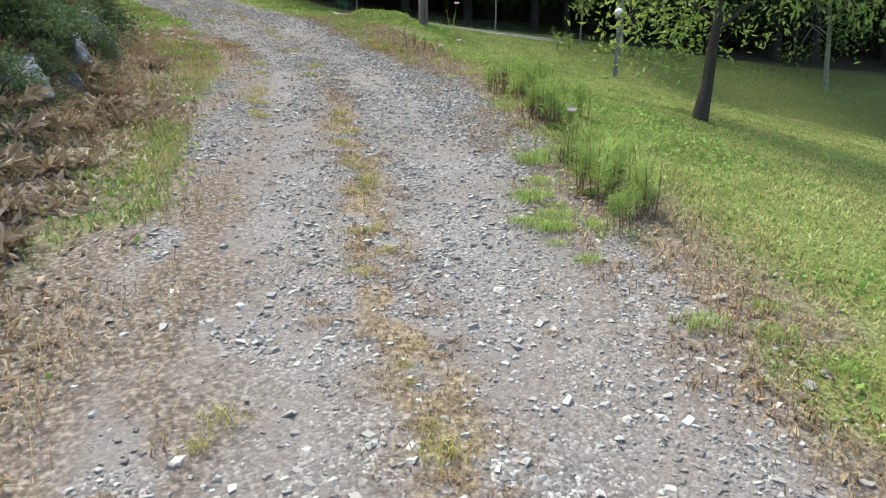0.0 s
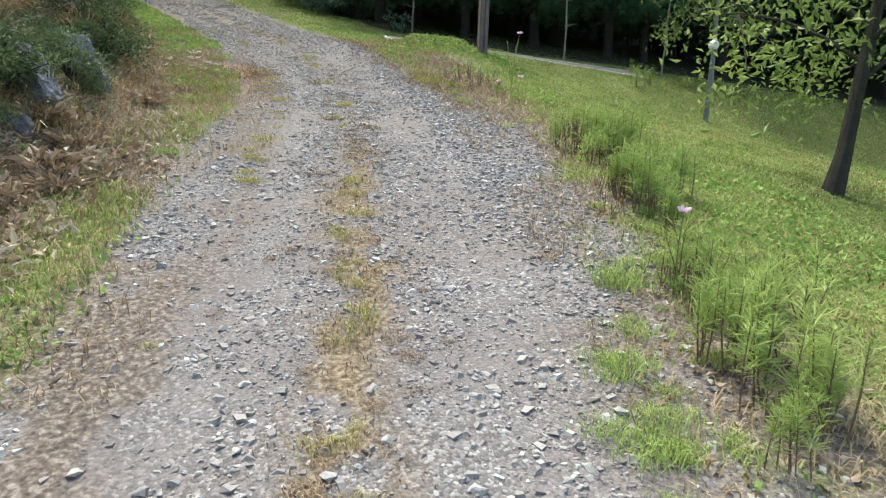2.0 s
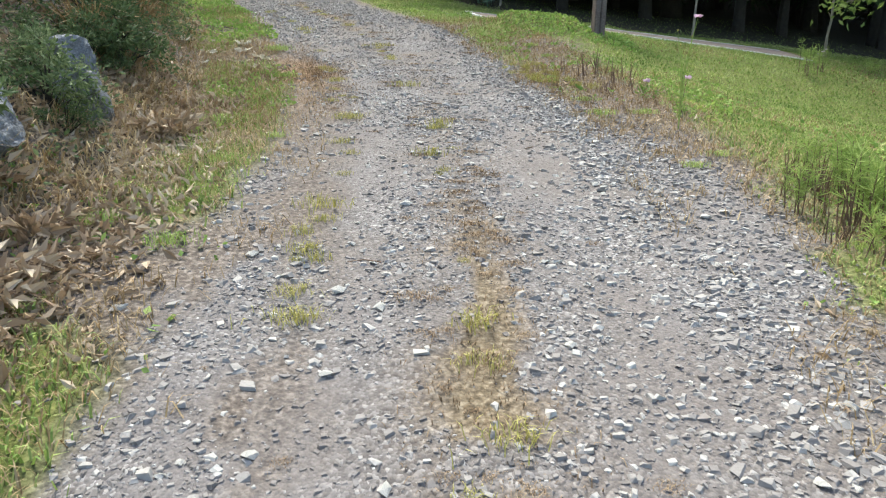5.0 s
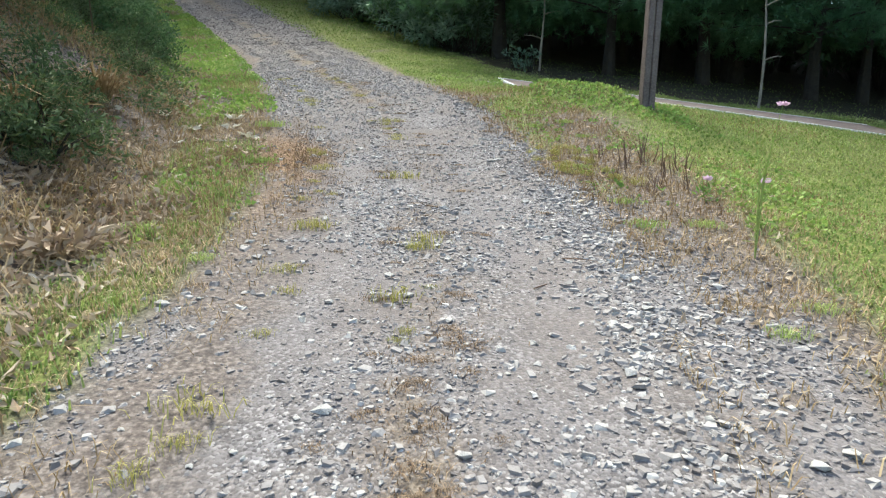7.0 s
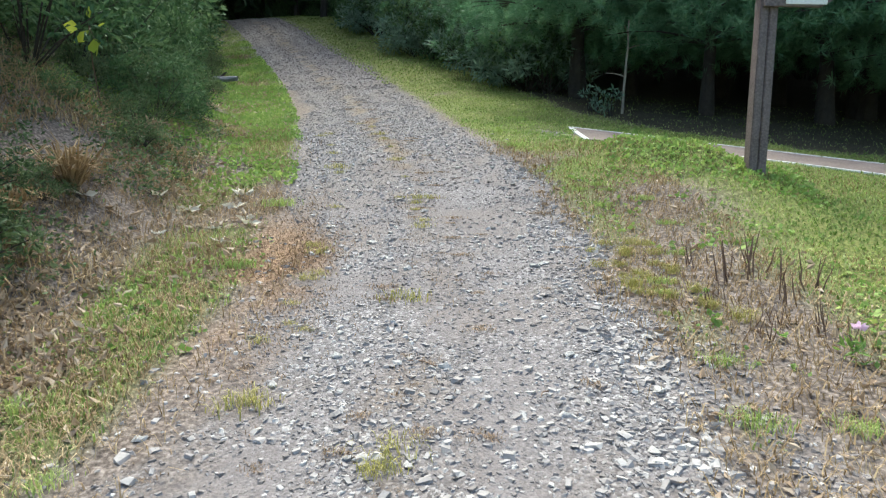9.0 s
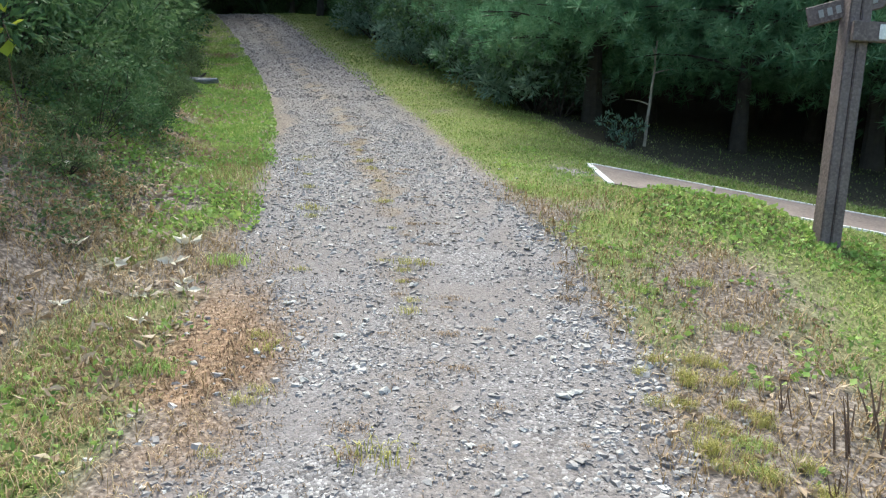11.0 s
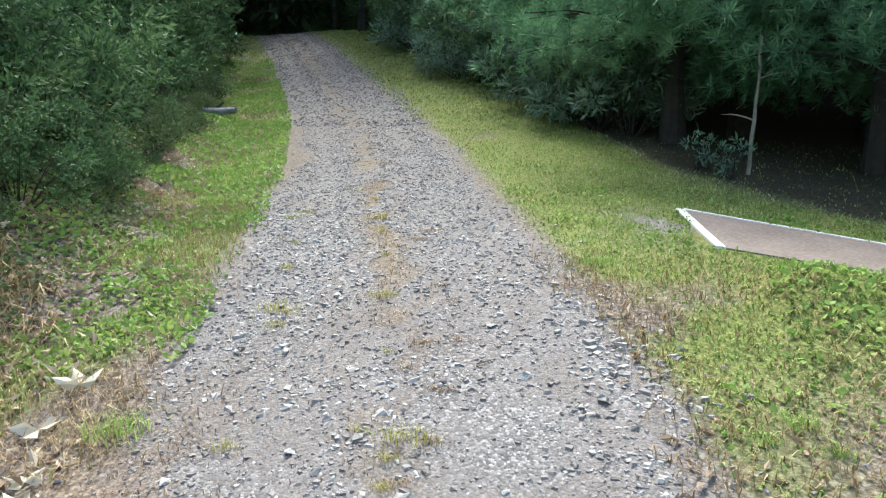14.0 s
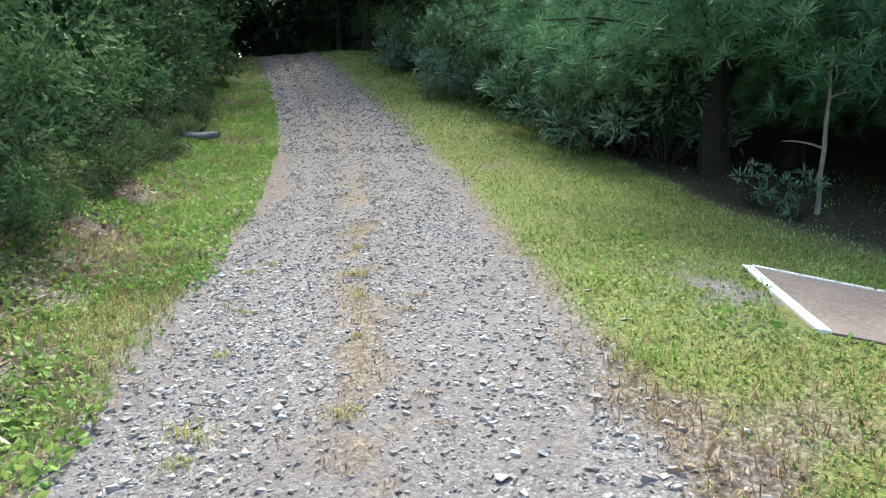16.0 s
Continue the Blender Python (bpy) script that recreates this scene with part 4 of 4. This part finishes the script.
seedling = [shrub("sapling", "small leafy sapling at the foot of dead trunk", "saplings in the shade", SILVER, 0.22, 0.5, 130, 0.09, "sapling", 0.4, 7)]
spread(seedling, [(0.8, 14.0), (0.45, 14.4)], 0.0, (0.8, 1.1))


# ---- trees ----
def limb_points(base, way, length, bend, n=5):
    t = np.linspace(0, 1, n)[:, None]
    return base + unit(way) * length * t + np.asarray(bend) * t * t


def tree(name, label, group, bark, leaf_mat, tall, radius, trunk_r, crown_from, count, leaf, limbs=14, lean=(0, 0), category="tree", fork=0.0, spread_up=0.7, hang=0.0):
    """A tapered trunk, limbs, and a crown of many leaves gathered round the limbs' outer ends."""
    ob = thing(name, label, category, group)
    top = np.array([lean[0], lean[1], 1.0]) * tall
    t = np.linspace(0, 1, 9)[:, None]
    wave = np.concatenate([np.cumsum(rng.normal(0, 0.02 * tall / 8, (9, 2)), 0) * (t > 0), np.zeros((9, 1))], 1)
    spine = top * t + wave - [0, 0, 0.15] * (1 - t)
    r = trunk_r * (1 - 0.8 * t[:, 0]) * (1 + 0.5 * np.exp(-t[:, 0] * 22))
    part("trunk", tube(Geo(), spine, r, 10, 0.05), bark, ob)
    s, g = Geo(), Geo()
    for k in range(limbs):
        f = crown_from + (0.97 - crown_from) * (k + rng.random() * 0.8) / limbs
        b = np.array([np.interp(f, t[:, 0], spine[:, i]) for i in range(3)])
        a = k * 2.4 + rng.normal(0, 0.4)
        reach = radius * (1.05 - 0.75 * abs((f - crown_from) / (1 - crown_from) - 0.3)) * rng.uniform(0.75, 1.15)
        w = np.array([math.cos(a), math.sin(a), spread_up * rng.uniform(0.5, 1.2)])
        p = limb_points(b, w, reach, (0, 0, -hang * reach + rng.normal(0, 0.1)))
        tube(s, p, np.linspace(max(0.012, trunk_r * 0.4 * (1.1 - f)), 0.006, 5), 6)
        tips = []
        for q in range(5):
            j = rng.uniform(0.35, 1.0)
            c = np.array([np.interp(j, np.linspace(0, 1, 5), p[:, i]) for i in range(3)])
            e = c + rng.normal(0, 1, 3) * reach * 0.24
            tube(s, [c, (c + e) / 2 + [0, 0, 0.03], e], [0.012, 0.008, 0.004], 4)
            tips.append(e)
        n = count // limbs
        c = np.array(tips)[rng.integers(0, 5, n)]
        at = c + rng.normal(0, 1, (n, 3)) * reach * 0.15
        leaves(g, at, rng.normal(size=(n, 3)) + [0, 0, -0.35], rng.uniform(0.6, 1.25, n) * leaf, 0.45, 0.6)
    part("branchwork", s, bark, ob, kind="stuff")
    part("crown", g, leaf_mat, ob, kind="stuff")
    return ob


def at_ground(ob, x, y, turn=0, s=1.0):
    ob.matrix_basis = Matrix.LocRotScale(on_ground(x, y), Euler((0, 0, radians(turn))), (s, s, s))


lawn_tree = tree("lawn_tree", "leaning tree with dark trunk and light green leaves", "", BARK, SUNLIT, 4.2, 2.0, 0.085, 0.27, 6500, 0.1, 17, (0.12, 0.03), spread_up=0.9, hang=0.3)
at_ground(lawn_tree, 4.8, 3.35)
lawn_tree_two = tree("lawn_tree", "slender pale-trunked young tree on the lawn", "", LICHEN_BARK, SUNLIT, 4.0, 1.7, 0.06, 0.27, 4500, 0.1, 15, (0.06, 0.0), spread_up=0.9, hang=0.25)
at_ground(lawn_tree_two, 11.2, 8.9, 80)
weeping = tree("lawn_tree", "small tree with drooping light green leaves near lamp", "", PALE_BARK, SUNLIT, 4.2, 1.2, 0.05, 0.32, 2600, 0.11, 12, (0, 0), spread_up=0.5, hang=0.8)
at_ground(weeping, 6.6, 9.7)

woods = [tree("woodland_tree", "tall woodland tree with dense low crown coloured dark for shade", "trees of the woods", BARK, WOODS_SHADED, rng.uniform(8.5, 11), rng.uniform(2.6, 3.1), 0.10, c, 5200, 0.21, 24, (rng.normal(0, 0.02), 0)) for c in (0.16, 0.26, 0.34, 0.2)]
edge = [(14.5, 10.5), (12.2, 11.6), (10.0, 11.9), (8.2, 12.8), (6.4, 13.6), (4.6, 14.8), (3.0, 15.4), (2.2, 17.0), (0.8, 18.8), (-0.8, 20.6), (-2.4, 22.6), (-4.2, 25), (-6.2, 27.6), (-8, 30.2), (-10, 33), (17, 10.0), (20, 9.5), (23, 8.5)]
places = [(x + 0.8 + rng.normal(0, 0.3), y + 1.2 + rng.normal(0, 0.3)) for x, y in edge]
for d in (2.6, 5.4, 8.6, 12.5, 17):
    places += [(x + 0.62 * d + rng.normal(0, 0.7), y + 0.8 * d + rng.normal(0, 0.7)) for x, y in edge[::1 if d < 10 else 2]]
places += [(x - 2.2, y + 1.0) for x, y in [(-6.6, 8.2), (-7.4, 10.4), (-8.2, 12.6), (-9.6, 15), (-11.2, 17.4), (-13, 20), (-15, 23), (-17, 26), (-19, 29), (-21, 32), (-9, 8), (-11, 11), (-13, 15), (-16, 19), (-19, 23), (-22, 28), (-16, 37), (-13, 38), (-19, 37), (-10, 37), (-22, 36), (-8, 5), (-9, 1), (-13, 6), (-8.5, -4), (-12, -1), (-15, 41), (-20, 41), (-11, 42), (-25, 40), (-14.5, 33.5), (-17.5, 35), (-12.5, 35), (-15.5, 36.5), (-20.5, 38), (-18, 39)]]
places += [(float(centre(q)) - d, q) for q, d in ((22.5, 5.2), (25, 4.4), (27.5, 4.0), (30, 3.8), (32.5, 3.6), (35, 3.6), (38, 4), (29, 7), (33, 7), (37, 8))]
places += [(float(centre(q)) + d, q) for q, d in ((24, 4.6), (26.5, 3.8), (29, 3.4), (31.5, 3.3), (34, 3.2), (36.5, 3.4), (39, 3.6), (33, 5.6), (36, 6))]
spread(woods, places, 0.0, (0.85, 1.2))

# understorey leaves share the crowns' colour, darkened to stand for shade
under = [shrub("bush", "understorey bush with leaves coloured dark for the woods' shade", "understorey bushes", WOODS_SHADED, 1.2, 2.0, 1500, 0.17, "bush", 0.45, 16) for _ in range(2)]
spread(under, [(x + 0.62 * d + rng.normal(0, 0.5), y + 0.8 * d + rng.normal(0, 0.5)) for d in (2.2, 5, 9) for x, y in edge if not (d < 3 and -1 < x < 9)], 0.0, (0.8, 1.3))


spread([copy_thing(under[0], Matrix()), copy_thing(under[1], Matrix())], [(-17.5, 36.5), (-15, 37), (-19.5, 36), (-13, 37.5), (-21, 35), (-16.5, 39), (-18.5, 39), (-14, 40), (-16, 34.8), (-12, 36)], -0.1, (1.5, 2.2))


def pine(tall, radius, trunk_r, clear, label):
    ob = thing("pine_tree", label, "pine tree", "pines at the edge of the woods")
    t = np.linspace(0, 1, 9)[:, None]
    spine = np.array([0.01, 0.0, 1]) * tall * t + rng.normal(0, 0.015, (9, 3)) * [1, 1, 0]
    spine[0, 2] = -0.15
    part("trunk", tube(Geo(), spine, trunk_r * (1 - 0.85 * t[:, 0]) * (1 + 0.4 * np.exp(-t[:, 0] * 25)), 10, 0.06), BARK, ob)
    s, g = Geo(), Geo()
    for k in range(72):
        f = rng.random() ** 1.6
        z = clear + (tall - clear) * f
        reach = radius * (1 - f) ** 0.7 * rng.uniform(0.7, 1.1) + 0.15
        a = rng.uniform(0, 6.283)
        p = limb_points(np.array([0, 0, z]), np.array([math.cos(a), math.sin(a), 0.25]), reach, (0, 0, -0.25 * reach))
        tube(s, p, np.linspace(0.022, 0.006, 5), 5)
        m = int(10 + 12 * reach)
        j = rng.uniform(0.3, 1.05, m)[:, None]
        c = p[0] + (p[-1] - p[0]) * j + rng.normal(0, 0.13 * reach, (m, 3)) * [1, 1, 0.5]
        at = np.repeat(c, 26, 0)
        leaves(g, at, rng.normal(size=(len(at), 3)) + unit(p[-1] - p[0]) * 0.9 + [0, 0, 0.3], rng.uniform(0.10, 0.19, len(at)), 0.05, 0.3)
    part("branchwork", s, BARK, ob, kind="stuff")
    part("crown", g, NEEDLE, ob, kind="stuff")
    return ob


pines = [pine(7.0, 2.7, 0.13, 1.15, "pine with soft blue-green needles and dark trunk"), pine(6.4, 2.5, 0.11, 1.2, "pine with drooping needle sprays at the woods edge")]
spread(pines, [(0.12, 15.9), (2.4, 15.0), (1.2, 17.2), (4.2, 14.9), (-1.2, 18.6), (6.0, 14.2)], 0.0, (0.95, 1.1))


def snag(x, y, tall, lean):
    ob = thing("dead_tree", "thin pale dead tree trunk in dark woods", "dead tree", "dead trunks", m=pose(*on_ground(x, y), 0, lean, 0))
    z = np.linspace(-0.1, tall, 8)
    p = np.stack([np.cumsum(rng.normal(0, 0.015, 8)), np.cumsum(rng.normal(0, 0.015, 8)), z], -1)
    part("trunk", tube(Geo(), p, np.linspace(0.024, 0.013, 8), 7, 0.08), PALE_BARK, ob)
    g = Geo()
    for k in (3, 5, 6):
        a = rng.uniform(0, 6.283)
        tube(g, limb_points(p[k], np.array([math.cos(a), math.sin(a), 0.5]), 0.4, (0, 0, -0.1)), np.linspace(0.012, 0.004, 5), 5)
    part("branchwork", g, PALE_BARK, ob, kind="stuff")


snag(0.95, 14.3, 1.5, 1)
snag(4.25, 11.9, 1.8, -2)
snag(6.1, 10.9, 1.5, 2)


# ---- signpost ----
def signpost():
    ob = thing("signpost", "brown wooden signpost with two arrow boards", "signpost", m=pose(*on_ground(2.17, 9.95), 0, 1.0, 12))
    for x, w in ((-0.045, 0.08), (0.045, 0.08)):
        part("post", box(Geo(), (w, 0.14, 2.4), (x, 0, 0.94), bevel=0.008), POST_WOOD, ob)
    part("post_core", box(Geo(), (0.03, 0.1, 2.3), (0, 0.0, 0.94)), POST_WOOD, ob)

    def arrow(length, tall, m, panel):
        """A board with one pointed end."""
        bm = bmesh.new()
        h = tall / 2
        vs = [bm.verts.new((x, -0.02, z)) for x, z in ((0, -h), (length - 0.12, -h), (length, 0), (length - 0.12, h), (0, h))]
        bm.faces.new(vs)
        ex = bmesh.ops.extrude_face_region(bm, geom=bm.faces[:])
        bmesh.ops.translate(bm, vec=(0, 0.04, 0), verts=[v for v in ex["geom"] if isinstance(v, bmesh.types.BMVert)])
        bmesh.ops.recalc_face_normals(bm, faces=bm.faces)
        bmesh.ops.bevel(bm, geom=bm.edges[:], offset=0.005, segments=1, affect="EDGES")
        bm.transform(m)
        bmesh.ops.triangulate(bm, faces=bm.faces)
        bm.verts.index_update()
        b = part("board", Geo().add([v.co[:] for v in bm.verts], [[v.index for v in f.verts] for f in bm.faces]), POST_WOOD, ob, "arrow-shaped wooden board")
        bm.free()
        if panel:
            part("sign_panel", box(Geo(), (length - 0.27, 0.008, tall - 0.04), (length * 0.5 + 0.06, -0.025, 0), m, 0.002), WHITE, b, "white sign panel")
        else:
            for q in range(7):
                part("letter_mark", box(Geo(), (0.035, 0.006, 0.06), (0.1 + 0.06 * q, -0.023, 0), m, 0.001), INK, b, "carved illegible letter")

    arrow(0.66, 0.15, pose(-0.07, -0.1, 1.64, 0, 0, 0), True)
    arrow(0.62, 0.15, pose(0.24, -0.12, 1.93, 0, 14, 180 - 28) @ pose(0, 0, 0, 0, 0, 180) @ pose(-0.62, 0, 0), False)


signpost()


# ---- garden lamp ----
def garden_lamp(x, y, tall):
    ob = thing("garden_lamp", "short garden lamp post with white globe", "lamp post", m=pose(*on_ground(x, y), 0, 1.5, 0))
    part("post", tube(Geo(), [(0, 0, -0.1), (0, 0, tall * 0.5), (0, 0, tall - 0.12)], [0.034, 0.031, 0.028], 12), METAL, ob)
    part("foot", tube(Geo(), [(0, 0, -0.05), (0, 0, 0.2), (0, 0, 0.3), (0, 0, 0.32)], [0.046, 0.044, 0.042, 0.034], 12), METAL, ob)
    part("collar", tube(Geo(), [(0, 0, tall - 0.14), (0, 0, tall - 0.1), (0, 0, tall - 0.07)], [0.04, 0.075, 0.06], 12), METAL, ob)
    a = np.linspace(-1.45, 1.45, 12)
    part("globe", tube(Geo(), np.stack([0 * a, 0 * a, tall + 0.085 * np.sin(a)], -1), 0.085 * np.cos(a), 16), GLOBE, ob, "white frosted glass globe", True)
    part("finial", tube(Geo(), [(0, 0, tall + 0.08), (0, 0, tall + 0.1), (0, 0, tall + 0.115)], [0.03, 0.02, 0.004], 8), METAL, ob)


garden_lamp(5.65, 7.85, 1.2)


# ---- small things ----
def lime_sprig():
    ob = thing("vine_sprig", "bright yellow-green heart-shaped vine leaves", "vine", m=pose(-4.46, 8.65, 3.65))
    g = Geo()
    for p, w, s in (((0, 0, 0.1), (-0.3, -0.5, -0.7), 0.2), ((0.06, 0, 0.02), (0.3, -0.5, -0.7), 0.2), ((0.02, 0, 0.22), (0.2, -0.4, 0.6), 0.13), ((0.1, -0.02, -0.05), (0.5, -0.4, -0.6), 0.18), ((-0.1, 0, 0.12), (-0.6, -0.5, 0.1), 0.16), ((0.12, 0, 0.12), (0.6, -0.4, 0.3), 0.12)):
        leaves(g, [p], [w], s, 0.95)
    part("foliage", g, LIME, ob)
    part("stem", tube(Geo(), [(-0.3, 0.5, -0.8), (-0.15, 0.2, -0.2), (0, 0, 0.15), (0.1, -0.02, -0.04)], [0.008, 0.006, 0.004, 0.003], 6), STALK, ob)


lime_sprig()


def fallen(x, y, s):
    """A large curled pale fallen leaf spray."""
    ob = thing("fallen_leaf", "large pale fallen leaf lying on the verge", "leaf", "pale fallen leaves", pose(*on_ground(x, y, 0.02), 0, 0, rng.uniform(0, 360)))
    a = np.linspace(0, 6.283, 6)[:5]
    part("blade", leaves(Geo(), np.zeros((5, 3)), np.stack([np.cos(a), np.sin(a), 0 * a + 0.2], -1), s, 0.5, 0.5), PALE_LEAF, ob)


for x, y, s in ((-3.41, 8.23, 0.13), (-3.13, 8.3, 0.13), (-2.72, 8.45, 0.13), (-2.83, 8.79, 0.14), (-2.33, 8.03, 0.1), (-2.35, 7.58, 0.1), (-2.45, 8.15, 0.09), (-3.5, 7.4, 0.12), (-2.95, 7.6, 0.08), (-2.6, 7.9, 0.07), (-4.2, 8.9, 0.12), (-4.5, 9.6, 0.13), (-3.9, 9.5, 0.1)):
    fallen(x, y, s)


def log(x, y):
    ob = thing("log", "dark fallen log lying in the verge weeds", "log", m=pose(*on_ground(x, y, 0.06), 0, 0, 15))
    part("trunk", tube(Geo(), [(-0.55, 0, 0), (-0.2, 0.02, 0.02), (0.2, 0, 0.01), (0.55, -0.03, 0.03)], [0.07, 0.075, 0.07, 0.05], 10, 0.06), ROCK, ob)
    part("branch_stub", tube(Geo(), [(0.1, 0, 0.03), (0.2, 0.1, 0.15), (0.25, 0.14, 0.2)], [0.03, 0.025, 0.015], 7), BARK, ob)


log(-8.3, 16.9)
for p in scatter(60, -1.2, 1.2, -2, 12, lambda x, y, u: 0.35 + 0 * x)[:16]:
    a = rng.uniform(0, 6.283)
    L = rng.uniform(0.1, 0.22)
    ob = tagged(new("twig"), "thin dry twig lying on the gravel", "twig", "twigs on the track")
    ob.matrix_basis = Matrix.Translation(p + [0, 0, 0.012])
    part("stick", tube(Geo(), [(0, 0, 0), (math.cos(a) * L / 2, math.sin(a) * L / 2, 0.008), (math.cos(a + 0.2) * L, math.sin(a + 0.2) * L, 0)], [0.004, 0.0035, 0.002], 5), STALK, ob)
